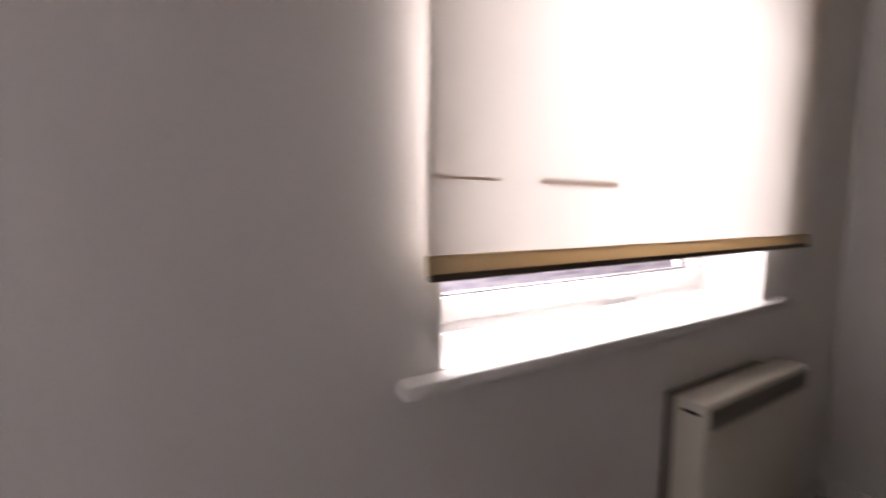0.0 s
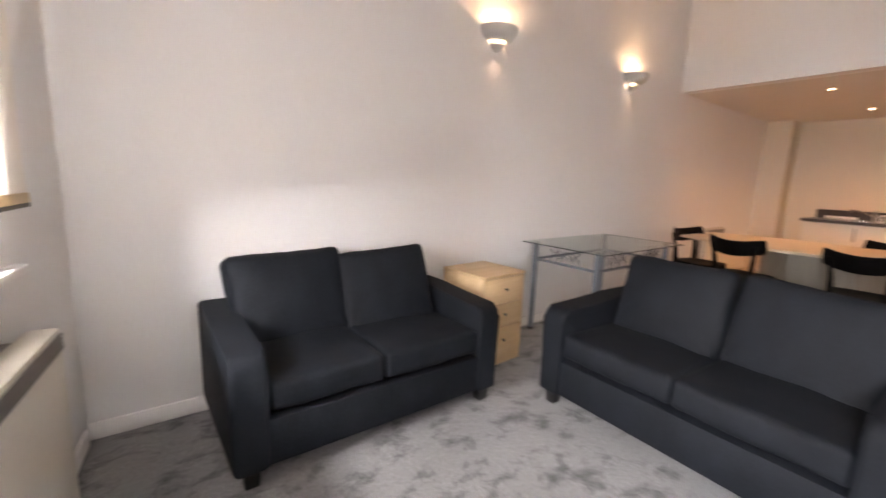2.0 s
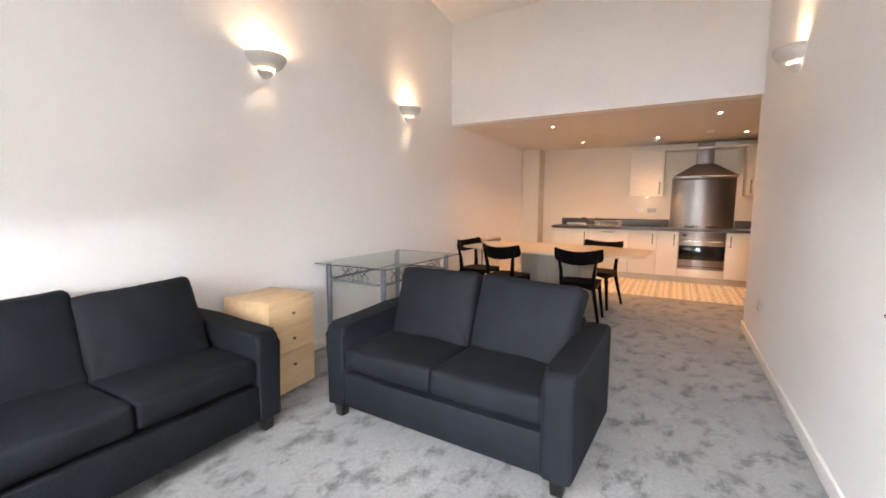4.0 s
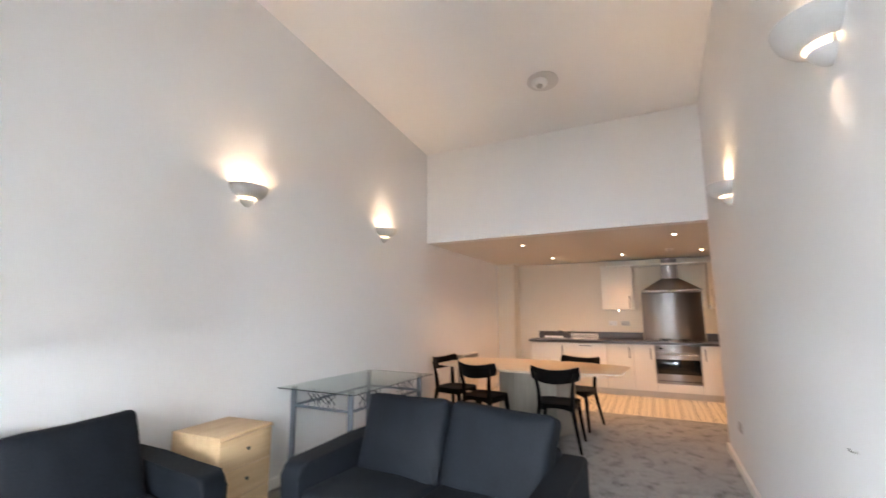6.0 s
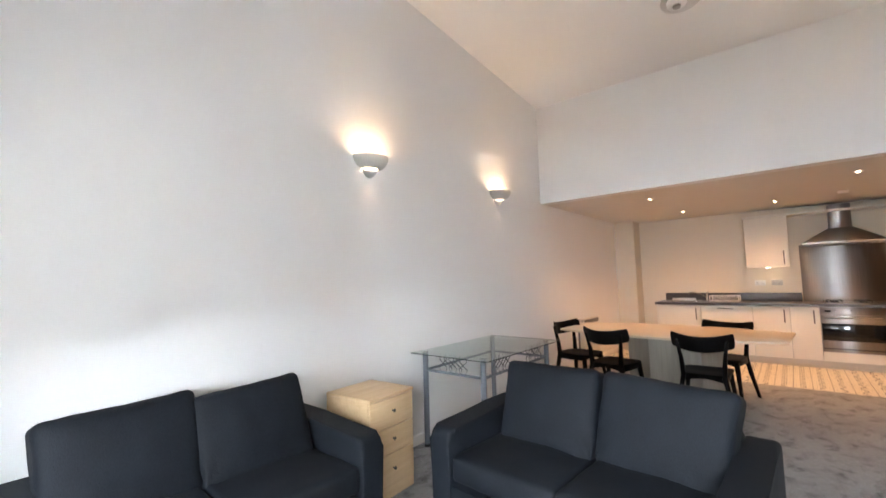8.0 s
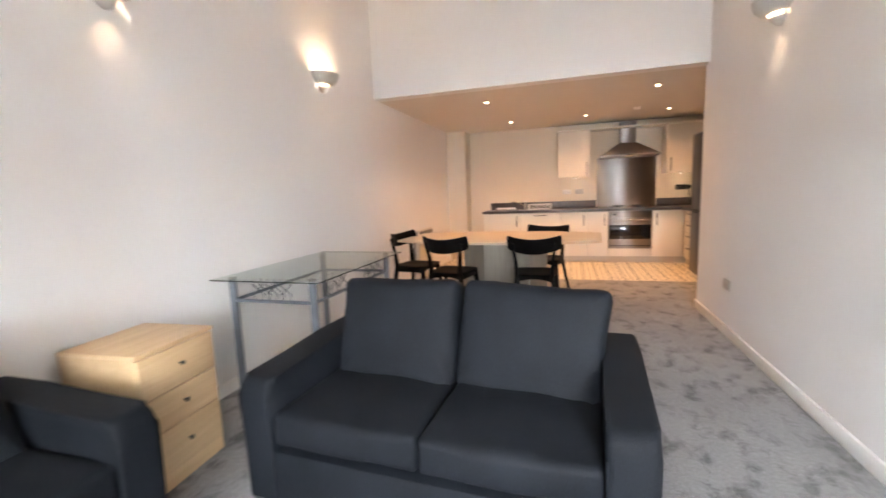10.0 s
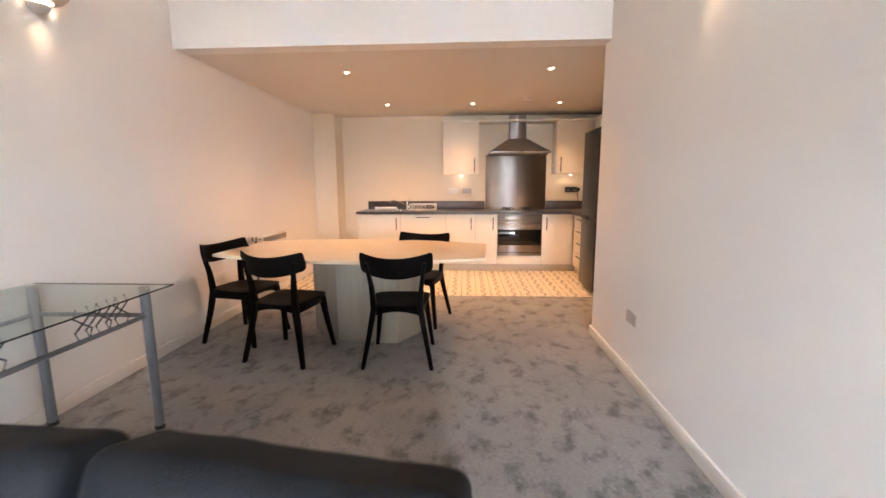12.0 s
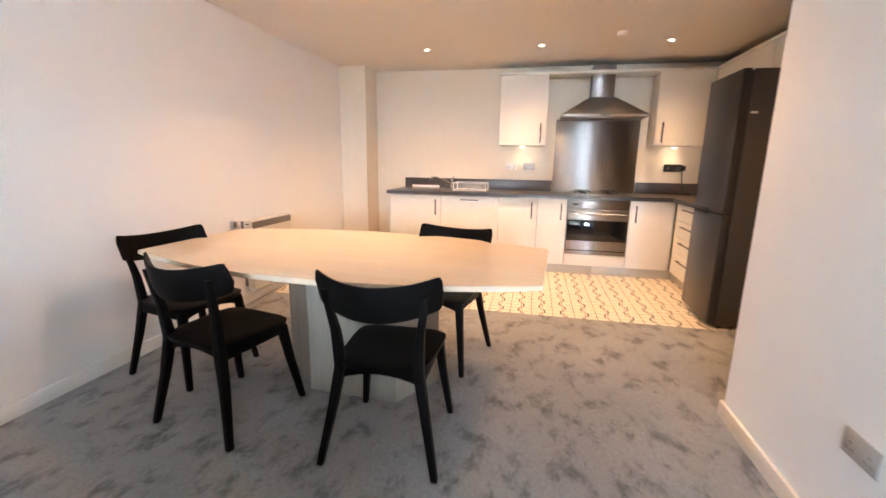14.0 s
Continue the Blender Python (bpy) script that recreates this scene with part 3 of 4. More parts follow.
def sofa(m, label, backs, seam=0.0, W=1.46):
    """Two-seat sofa that faces +y: arms, base, back, two seat and two back cushions, feet."""
    s = thing("sofa", m, label, "sofa", "pair of sofas")
    D, A = 0.80, 0.148
    f, b = D / 2, -D / 2
    part("base", boxes(((-W / 2 + A - 0.01, b + 0.03, 0.085), (W / 2 - A + 0.01, f - 0.008, 0.296)), bevel=0.014), FABRIC, s)
    for sgn in (-1, 1):
        x0, x1 = sorted((sgn * W / 2, sgn * (W / 2 - A)))
        bm = bmesh.new()
        # the arm's side outline: flat front, softly sloping top that rises to the back
        outline = [(f, 0.085), (f, 0.52)] + [(f - 0.055 + 0.055 * math.cos(a), 0.535 + 0.055 * math.sin(a)) for a in [math.pi / 2 * k / 5 for k in range(1, 6)]] + [(0.1, 0.60), (-0.15, 0.617), (b + 0.02, 0.627), (b, 0.61), (b, 0.085)]
        va = [bm.verts.new((x0, y, z)) for y, z in outline]
        vb = [bm.verts.new((x1, y, z)) for y, z in outline]
        n = len(outline)
        bm.faces.new(va)
        bm.faces.new(vb[::-1])
        for k in range(n):
            bm.faces.new((va[k], vb[k], vb[(k + 1) % n], va[(k + 1) % n]))
        bmesh.ops.bevel(bm, geom=[e for e in bm.edges if abs(e.verts[0].co.x - e.verts[1].co.x) < 1e-6], offset=0.026, segments=4, affect="EDGES", profile=0.5)
        part("arm", bm, FABRIC, s)
        bm = bmesh.new()
        edge = sgn * (W / 2 - A + 0.004)
        ring_tube(bm, [(edge, f - 0.003, 0.09), (edge, f + 0.001, 0.50)], 0.0035, 6)
        part("piping", bm, FABRIC, s)
    part("back", boxes(((-W / 2 + A - 0.01, b, 0.085), (W / 2 - A + 0.01, b + 0.16, 0.66)), bevel=0.03), FABRIC, s)
    half = (W - 2 * A) / 4
    for k, sgn in enumerate((-1, 1)):
        bm = bmesh.new()
        cushion(bm, (half - 0.003 - sgn * seam / 2, 0.305, 0.070), 0.026, (0.0, 0.010, 0.022), m=pose(sgn * half + seam / 2, f - 0.316, 0.388, 0, 0, 0), sag=0.006)
        part("seat_cushion", bm, FABRIC, s, smooth=80)
        bm = bmesh.new()
        cx, cy, cz, tilt, lean, yaw, wide, flare = backs[k]
        cushion(bm, (wide / 2, 0.088, 0.24), 0.042, (0.004, 0.035, 0.006), m=pose(cx, b + cy, cz, tilt, lean, yaw), flare=flare)
        part("back_cushion", bm, FABRIC, s, smooth=80)
    for x in (-W / 2 + 0.075, W / 2 - 0.075):
        for y in (f - 0.055, b + 0.055):
            block_leg("foot", x, y, s)
    return s


sofa(pose(3.088, 0.372, 0, 0, 0, 90), "charcoal faux leather two-seat sofa against the long wall", ((-0.265, 0.235, 0.622, 20, 3, -3, 0.585, 0.0), (0.305, 0.195, 0.640, 16, 1, 2, 0.60, 0.02)), 0.03, 1.445)
sofa(pose(1.768, -0.935, 0, 0, 0, -3), "charcoal faux leather two-seat sofa standing free in the room", ((-0.314, 0.228, 0.634, 17, -2.2, -3, 0.612, -0.025), (0.298, 0.225, 0.640, 19, 1.0, -1, 0.595, 0.015)), 0.0, 1.52)


def pedestal(m):
    """Three-drawer chest that faces -x."""
    c = thing("drawer_chest", m, "pale beech three-drawer chest with small metal knobs", "drawers")
    w, d, h = 0.42, 0.42, 0.668
    part("carcass", boxes(((-d / 2 + 0.018, -w / 2, 0.0), (d / 2, w / 2, h - 0.022)), bevel=0.002), BEECH, c)
    part("top", boxes(((-d / 2 - 0.004, -w / 2 - 0.003, h - 0.022), (d / 2, w / 2 + 0.003, h)), bevel=0.004), BEECH, c)
    for z0, z1 in ((0.455, 0.641), (0.285, 0.450), (0.075, 0.280)):
        f = part("drawer_front", boxes(((-d / 2, -w / 2 + 0.004, z0), (-d / 2 + 0.017, w / 2 - 0.004, z1)), bevel=0.002), BEECH, c)
        bm = bmesh.new()
        ring_tube(bm, [(-d / 2, 0, (z0 + z1) / 2 + 0.01), (-d / 2 - 0.012, 0, (z0 + z1) / 2 + 0.01), (-d / 2 - 0.018, 0, (z0 + z1) / 2 + 0.01), (-d / 2 - 0.022, 0, (z0 + z1) / 2 + 0.01)], [0.005, 0.006, 0.012, 0.009], 12)
        part("knob", bm, HANDLE, f, "small dark metal knob")
    part("plinth", boxes(((-d / 2 + 0.006, -w / 2, 0.0), (-d / 2 + 0.0175, w / 2, 0.072)), bevel=0.002), BEECH, c)
    return c


pedestal(pose(3.222, -0.71, 0, 0, 0, 4))


def desk(m):
    """Glass desk on a tubular steel frame with a wavy wire band under the top."""
    d = thing("glass_desk", m, "glass-topped desk on a grey tubular steel frame", "desk")
    X, Y, H = 0.785, 1.262, 0.803
    top = part("glass_top", boxes(((0, -Y, H - 0.008), (X, 0, H))), DESKGLASS, d, "pale green glass top", 0)
    one_sided(top, (0, 0, 1))
    top.visible_shadow = False
    part("glass_edge", boxes(((-0.001, -Y - 0.001, H - 0.0075), (0.001, 0.001, H - 0.0005)), ((0.001, -0.001, H - 0.0075), (X, 0.001, H - 0.0005)), ((0.001, -Y - 0.001, H - 0.0075), (X, -Y + 0.001, H - 0.0005))), GLASSEDGE, d, "dark green polished edge", 0)
    legs = [(0.124, -0.125), (X - 0.054, -0.125), (0.126, -Y + 0.05), (X - 0.036, -Y + 0.05)]
    for x, y in legs:
        bm = bmesh.new()
        ring_tube(bm, [(x, y, 0.0), (x, y, H - 0.012)], 0.024, 16)
        leg = part("leg", bm, STEEL, d)
        bm = bmesh.new()
        ring_tube(bm, [(x, y, 0.0), (x, y, 0.022)], 0.0265, 16)
        part("foot_cap", bm, BLACKPLASTIC, leg, "black rubber foot cap")
        bm = bmesh.new()
        ring_tube(bm, [(x, y, H - 0.014), (x, y, H - 0.008)], 0.028, 16)
        part("glass_pad", bm, CHROME, leg)
    zr = H - 0.160
    for a, b in ((0, 1), (2, 3), (0, 2), (1, 3)):
        p, q = Vector((*legs[a], zr)), Vector((*legs[b], zr))
        bm = bmesh.new()
        ring_tube(bm, [p, q], 0.0115, 10)
        part("rail", bm, STEEL, d)
        way = (q - p).normalized()
        span = (q - p).length
        up = Vector((0, 0, 1))
        groups = () if (a, b) in ((1, 3), (2, 3)) else ((0.5,),) if span < 0.8 else ((0.24,), (0.76,))
        for (c,) in groups:
            for k in range(5):
                s = span * c + (k - 2) * 0.052
                bm = bmesh.new()
                lean = 0.042
                pts = [p + way * (s - lean * 0.6) + up * 0.004, p + way * (s - lean) + up * 0.045, p + way * s + up * 0.077, p + way * (s + lean) + up * 0.110, p + way * (s + lean * 0.6) + up * 0.150]
                ring_tube(bm, pts, 0.004, 6)
                part("wire", bm, DARKSTEEL, d, smooth=80)
                if k % 2:
                    continue
                bm = bmesh.new()
                ring_tube(bm, [Vector(v) + way * 2 * (s - (Vector(v) - p).dot(way)) for v in pts], 0.004, 6)
                part("wire", bm, DARKSTEEL, d, smooth=80)
    return d


desk(pose(2.67, -1.36, 0))


def wall_light(m, label):
    """Half-bowl plaster uplighter, open at the top, with a glowing slot and a small cup below."""
    w = thing("wall_light", m, label, "wall light", "wall lights")
    outer = [(0.162, 0.124), (0.158, 0.100), (0.146, 0.072), (0.122, 0.046), (0.086, 0.030)]
    inner = [(r - 0.008, z + 0.003) for r, z in outer[::-1]]
    bm = bmesh.new()
    lathe(bm, outer + inner + [outer[0]], 28, 0, 180)
    part("bowl", bm, PLASTER, w, "grey-white plaster half bowl", 60)
    bm = bmesh.new()
    cup = [(0.066, 0.010), (0.056, -0.008), (0.036, -0.028), (0.018, -0.038), (0.0, -0.042)]
    lathe(bm, cup + [(0.0, -0.034), (0.016, -0.030), (0.031, -0.021), (0.049, -0.006), (0.060, 0.010), (0.066, 0.010)], 24, 0, 180)
    part("lower_cup", bm, PLASTER, w, "", 60)
    for x in (-0.052, 0.052):
        part("strut", boxes(((x - 0.008, 0.0, -0.004), (x + 0.008, 0.014, 0.04)), bevel=0.002), PLASTER, w)
    part("wall_plate", boxes(((-0.06, 0.0, 0.0), (0.06, 0.012, 0.09)), bevel=0.003), PLASTER, w)
    bm = bmesh.new()
    ring_tube(bm, [(-0.035, 0.085, 0.062), (0.035, 0.085, 0.062)], 0.008, 10)
    part("bulb", bm, BULB, w, "lit halogen tube")
    at = m @ Vector((0, 0.116, 0.080))
    lamp("wall_light_glow", "POINT", pose(*at), 1.35, GLOW, radius=0.03)
    lamp("wall_light_beam", "SPOT", look(at, m @ Vector((0, 0.55, 1.1))), 2.6, GLOW, radius=0.03, cone=115, blend=1.0)
    low, aim = m @ Vector((0, 0.055, -0.052)), m @ Vector((0, 0.045, -1.0))
    lamp("wall_light_spill", "SPOT", look(low, aim), 0.32, GLOW, radius=0.010, cone=104, blend=1.0)
    return w


for y in (-0.955, -2.89):
    wall_light(pose(LEFT, y, 2.30, 0, 0, 90), "plaster half-bowl uplighter, switched on, on the long wall")
for y in (-0.51, -2.60):
    wall_light(pose(0.0, y, 2.29, 0, 0, -90), "plaster half-bowl uplighter, switched on, on the short wall")

alarm = thing("smoke_alarm", pose(1.50, -2.93, ceiling_at(-2.93), 6, 0, 0), "white round smoke alarm on the high ceiling", "smoke alarm")
bm = bmesh.new()
lathe(bm, [(0.0, 0.006), (0.165, 0.006), (0.165, -0.010), (0.152, -0.020), (0.0, -0.020)], 28)
part("base_plate", bm, AGED, alarm, "greyish round base plate")
bm = bmesh.new()
lathe(bm, [(0.0, -0.019), (0.085, -0.019), (0.08, -0.045), (0.06, -0.062), (0.0, -0.064)], 28, at=(0.03, 0.02, 0))
part("sensor_head", bm, WHITEPLASTIC, alarm)
bm = bmesh.new()
lathe(bm, [(0.0, -0.063), (0.035, -0.063), (0.03, -0.078), (0.0, -0.08)], 16, at=(0.03, 0.02, 0))
part("sensor_cap", bm, CARCASS, alarm, "grey cap")


def wall_socket(m, label, wide=0.146, black=False, category="socket", metal=False):
    """Double socket plate on a wall: plate, pin holes, two switches. Faces +y."""
    s = thing("wall_socket", m, label, category)
    body, detail = (BLACKPLASTIC, LABEL) if black else (WHITEPLASTIC, GRILLE)
    if metal:
        body = SATIN
    part("plate", boxes(((-wide / 2, 0.0, -0.043), (wide / 2, 0.009, 0.043)), bevel=0.003), body, s)
    for sx in (-1, 1):
        x = sx * wide * 0.27
        part("switch", boxes(((x - sx * 0.005 - 0.006, 0.009, 0.018), (x - sx * 0.005 + 0.006, 0.013, 0.034)), bevel=0.001), body, s)
        for dx, dz in ((0, 0.004), (-0.011, -0.018), (0.011, -0.018)):
            part("pin_hole", boxes(((x + dx - 0.003, 0.0088, dz - 0.005), (x + dx + 0.003, 0.0096, dz + 0.005))), detail, s, smooth=0)
    return s


wall_socket(pose(0, -3.29, 0.43, 0, 0, -90), "satin metal double socket low on the wall near the kitchen", metal=True)
wall_socket(pose(LEFT, -4.35, 0.44, 0, 0, 90), "white double socket low on the wall behind the dining table", 0.2)

screw = thing("wall_screw", pose(0.0, -0.79, 0.92, 0, 0, -90), "small metal screw hook in the white wall", "hook")
bm = bmesh.new()
ring_tube(bm, [(0, 0, 0), (0, 0.012, 0), (0, 0.020, 0.004), (0, 0.022, 0.012)], 0.003, 8)
part("hook", bm, CHROME, screw, smooth=80)
bm = bmesh.new()
ring_tube(bm, [(0, 0.0, 0), (0, 0.003, 0)], 0.007, 12)
part("collar", bm, WHITEPLASTIC, screw)

# ---- dining ----


def dining_table(m):
    """Long stone table with bowed sides on one faceted pedestal."""
    t = thing("dining_table", m, "pale beige stone dining table with bowed sides on a faceted pedestal", "table")
    L, end, mid = 2.26, 0.405, 0.635
    N = 18
    xs = [-L / 2 + L * k / N for k in range(N + 1)]
    bow = lambda x: end + (mid - end) * (1 - (2 * x / L) ** 2)
    outline = [(x, -bow(x)) for x in xs] + [(x, bow(x)) for x in reversed(xs)]
    bm = bmesh.new()
    slab(bm, outline, 0.736, 0.76, 0.007)
    part("tabletop", bm, TABLETOP, t, "beige banded stone top")
    bm = bmesh.new()
    slab(bm, [(-0.44, 0.0), (-0.11, 0.30), (0.40, 0.29), (0.55, 0.0), (0.40, -0.29), (-0.11, -0.30)][::-1], 0.0, 0.736, 0.004)
    part("pedestal", bm, TABLEBASE, t, "grey-beige faceted stone pedestal", 20)
    return t


dining_table(pose(2.065, -4.175, 0, 0, 0, 176.5))


def dining_chair(m):
    """Black wooden chair that faces +y: bent back posts, curved back board, dished seat."""
    c = thing("dining_chair", m, "black-stained wooden dining chair with a curved back board", "chair", "chairs round the dining table")
    H = 0.832
    for sx in (-1, 1):
        bm = bmesh.new()
        flat_bar(bm, [(sx * 0.250, -0.243, 0), (sx * 0.202, -0.20, 0.25), (sx * 0.168, -0.178, 0.44), (sx * 0.178, -0.192, 0.60), (sx * 0.205, -0.226, 0.78)], [0.028, 0.036, 0.042, 0.034, 0.024], [0.030, 0.038, 0.046, 0.036, 0.022])
        part("back_leg", bm, CHAIRWOOD, c)
        bm = bmesh.new()
        flat_bar(bm, [(sx * 0.232, 0.243, 0), (sx * 0.20, 0.20, 0.25), (sx * 0.18, 0.175, 0.435)], [0.028, 0.036, 0.044], [0.028, 0.036, 0.044])
        part("front_leg", bm, CHAIRWOOD, c)
        part("side_rail", boxes(((sx * 0.178 - 0.011, -0.17, 0.385), (sx * 0.178 + 0.011, 0.17, 0.437)), bevel=0.003), CHAIRWOOD, c)
    for y in (-0.17, 0.168):
        bm = bmesh.new()
        N = 8
        low = [(-0.175 + 0.35 * k / N, 0.378 + 0.034 * (1 - (2 * k / N - 1) ** 2)) for k in range(N + 1)]
        pts = low + [(0.175, 0.437), (-0.175, 0.437)]
        va = [bm.verts.new((x, y - 0.010, z)) for x, z in pts]
        vb = [bm.verts.new((x, y + 0.010, z)) for x, z in pts]
        bm.faces.new(va)
        bm.faces.new(vb[::-1])
        for k in range(len(pts)):
            bm.faces.new((va[k], vb[k], vb[(k + 1) % len(pts)], va[(k + 1) % len(pts)]))
        part("apron", bm, CHAIRWOOD, c)
    # seat: rounded, wider in front, dished
    bm = bmesh.new()
    n = 16
    top, low = {}, {}
    for i in range(n + 1):
        for j in range(n + 1):
            u, v = math.sin((2 * i / n - 1) * math.pi / 2), math.sin((2 * j / n - 1) * math.pi / 2)
            r = (abs(u) ** 5 + abs(v) ** 5) ** 0.2
            k = max(abs(u), abs(v)) / r if r > 0 else 1
            x, y = u * k * (0.212 + 0.018 * v), v * k * 0.222 + 0.005
            dish = 0.012 * (1 - u * u) * (1 - v * v)
            soft = 0.006 * max(abs(u), abs(v)) ** 8
            top[i, j] = bm.verts.new((x, y, 0.466 - dish - soft))
            low[i, j] = bm.verts.new((x * 0.97, y * 0.97, 0.437))
    for i in range(n):
        for j in range(n):
            bm.faces.new((top[i, j], top[i + 1, j], top[i + 1, j + 1], top[i, j + 1]))
            bm.faces.new((low[i, j], low[i, j + 1], low[i + 1, j + 1], low[i + 1, j]))
    rim = [(i, 0) for i in range(n)] + [(n, j) for j in range(n)] + [(i, n) for i in range(n, 0, -1)] + [(0, j) for j in range(n, 0, -1)]
    for a, b in zip(rim, rim[1:] + rim[:1]):
        bm.faces.new((top[a], low[a], low[b], top[b]))
    part("seat", bm, CHAIRWOOD, c, smooth=50)
    # back board: bent round the sitter, rounded ends
    bm = bmesh.new()
    n, k = 24, 8
    front, back = {}, {}
    for i in range(n + 1):
        u = math.sin((2 * i / n - 1) * math.pi / 2)
        high, low_edge = 0.818 + 0.036 * u * u, 0.668 + 0.046 * u * u
        tall = (high - low_edge) / 2 * min(1.0, (1 - abs(u) ** 9) ** 0.4 + 0.35)
        for j in range(k + 1):
            v = 2 * j / k - 1
            x, y, z = 0.262 * u, -0.272 + 0.105 * u * u - 0.014 * v, (high + low_edge) / 2 + tall * v
            t = 0.0095 * (1 - 0.5 * v ** 6)
            front[i, j] = bm.verts.new((x, y + t, z))
            back[i, j] = bm.verts.new((x, y - t, z))
    for i in range(n):
        for j in range(k):
            bm.faces.new((front[i, j], front[i + 1, j], front[i + 1, j + 1], front[i, j + 1]))
            bm.faces.new((back[i, j], back[i, j + 1], back[i + 1, j + 1], back[i + 1, j]))
    rim = [(i, 0) for i in range(n)] + [(n, j) for j in range(k)] + [(i, k) for i in range(n, 0, -1)] + [(0, j) for j in range(k, 0, -1)]
    for a, b in zip(rim, rim[1:] + rim[:1]):
        bm.faces.new((front[a], back[a], back[b], front[b]))
    board = part("backrest", bm, CHAIRWOOD, c, smooth=50)
    for sx in (-1, 1):
        bm = bmesh.new()
        ring_tube(bm, [(sx * 0.205, -0.205, H - 0.075), (sx * 0.205, -0.2245, H - 0.075)], 0.006, 10)
        part("screw_cap", bm, GRILLE, board, "small round screw cap")
    return c


chair = dining_chair(pose(1.61, -3.598, 0, 0, 0, 181.2))
copy_thing(chair, pose(2.487, -3.622, 0, 0, 0, 168.7))
copy_thing(chair, pose(3.035, -3.985, 0, 0, 0, 78.5))
copy_thing(chair, pose(1.565, -4.505, 0, 0, 0, -12))

panel_heater(pose(LEFT, -5.36, 0, 0, 0, -90), 0.62, 0.755, 0.13, 0.11, "cream enamelled electric panel heater beside the dining table")
ctl = thing("heater_controller", pose(LEFT, -4.98, 0.735), "small white wall thermostat box beside the heater", "thermostat")
part("body", boxes(((-0.035, -0.05, -0.03), (0, 0.05, 0.03)), bevel=0.008), WHITEPLASTIC, ctl)
part("dial", boxes(((-0.05, 0.012, -0.026), (-0.034, 0.046, 0.026)), bevel=0.006), GRILLE, ctl, "grey dial")

# ---- kitchen ----
FRONT, BACK, TOP = -6.90, -7.50, 0.92         # unit fronts, wall, worktop height


def bar_handle(x, y, z0, z1, parent, upright=True, way=(0, 1)):
    """Flat satin bar handle standing off a door."""
    bm = bmesh.new()
    ox, oy = way[0] * 0.028, way[1] * 0.028
    if upright:
        box(bm, (x + ox - 0.008, y + oy - 0.004, z0), (x + ox + 0.008, y + oy + 0.004, z1), 0.002)
        for z in (z0 + 0.015, z1 - 0.015):
            box(bm, (min(x, x + ox) - 0.004, min(y, y + oy), z - 0.005), (max(x, x + ox) + 0.004, max(y, y + oy), z + 0.005))
    else:
        a, b = z0, z1
        z = x
        box(bm, (a, y + oy - 0.004, z - 0.006), (b, y + oy + 0.004, z + 0.006), 0.002)
        for xx in (a + 0.015, b - 0.015):
            box(bm, (xx - 0.004, y, z - 0.004), (xx + 0.004, y + oy, z + 0.004))
    part("handle", bm, HANDLE, parent, "satin metal bar handle")


def base_unit(x0, x1, handle, label):
    """Base cabinet with one door; handle: 'left', 'right' or 'top'."""
    u = thing("base_cabinet", pose(0, 0, 0), label, "cabinet", "kitchen base units")
    part("body", boxes(((x0 + 0.001, BACK + 0.002, 0.10), (x1 - 0.001, FRONT - 0.02, TOP - 0.042))), CARCASS, u, "", 0)
    d = part("door", boxes(((x0 + 0.0025, FRONT - 0.018, 0.105), (x1 - 0.0025, FRONT, TOP - 0.052)), bevel=0.003), CABINET, u)
    if handle == "top":
        mid = (x0 + x1) / 2
        bar_handle(0.828, FRONT, mid - 0.11, mid + 0.11, d, False)
    else:
        bar_handle(x0 + 0.065 if handle == "left" else x1 - 0.065, FRONT, 0.635, 0.825, d)
    return u


# seen from the room the units run from high x to low x
base_unit(2.114, 2.765, "left", "cream satin base cabinet below the sink")
base_unit(1.414, 2.114, "top", "cream satin fronted built-in dishwasher with a bar handle")
base_unit(0.965, 1.414, "left", "cream satin kitchen base cabinet")
base_unit(0.632, 0.965, "left", "narrow cream satin kitchen base cabinet beside the oven")
base_unit(-0.508, -0.043, "right", "cream satin kitchen base cabinet in the corner")
solid("end_panel", boxes(((2.766, BACK + 0.002, 0.0), (2.784, FRONT, TOP - 0.042)), bevel=0.001), CABINET, "cream satin end panel of the kitchen run", "panel")

oven = thing("oven", pose(0, 0, 0), "built-in stainless steel oven with a black glass door", "oven")
OX0, OX1 = -0.040, 0.629
part("housing", boxes(((OX0, BACK + 0.002, 0.10), (OX1, FRONT - 0.022, TOP - 0.042))), CARCASS, oven, "", 0)
part("filler", boxes(((OX0, FRONT - 0.018, 0.105), (OX1, FRONT, 0.236)), bevel=0.002), CABINET, oven, "cream satin panel below the oven")
part("control_panel", boxes(((OX0 + 0.004, FRONT - 0.02, 0.765), (OX1 - 0.004, FRONT + 0.004, 0.868)), bevel=0.002), BRUSHED, oven)
dr = part("oven_door", boxes(((OX0 + 0.004, FRONT - 0.02, 0.245), (OX1 - 0.004, FRONT + 0.006, 0.758)), bevel=0.003), BRUSHED, oven)
part("door_glass", boxes(((OX0 + 0.008, FRONT + 0.004, 0.400), (OX1 - 0.008, FRONT + 0.009, 0.640)), bevel=0.001), BLACKGLASS, dr, "black glass")
bm = bmesh.new()
ring_tube(bm, [(OX0 + 0.04, FRONT + 0.045, 0.722), (OX1 - 0.04, FRONT + 0.045, 0.722)], 0.011, 12)
for x in (OX0 + 0.06, OX1 - 0.06):
    box(bm, (x - 0.008, FRONT + 0.004, 0.714), (x + 0.008, FRONT + 0.045, 0.730))
part("handle", bm, CHROME, dr, "satin metal bar handle")
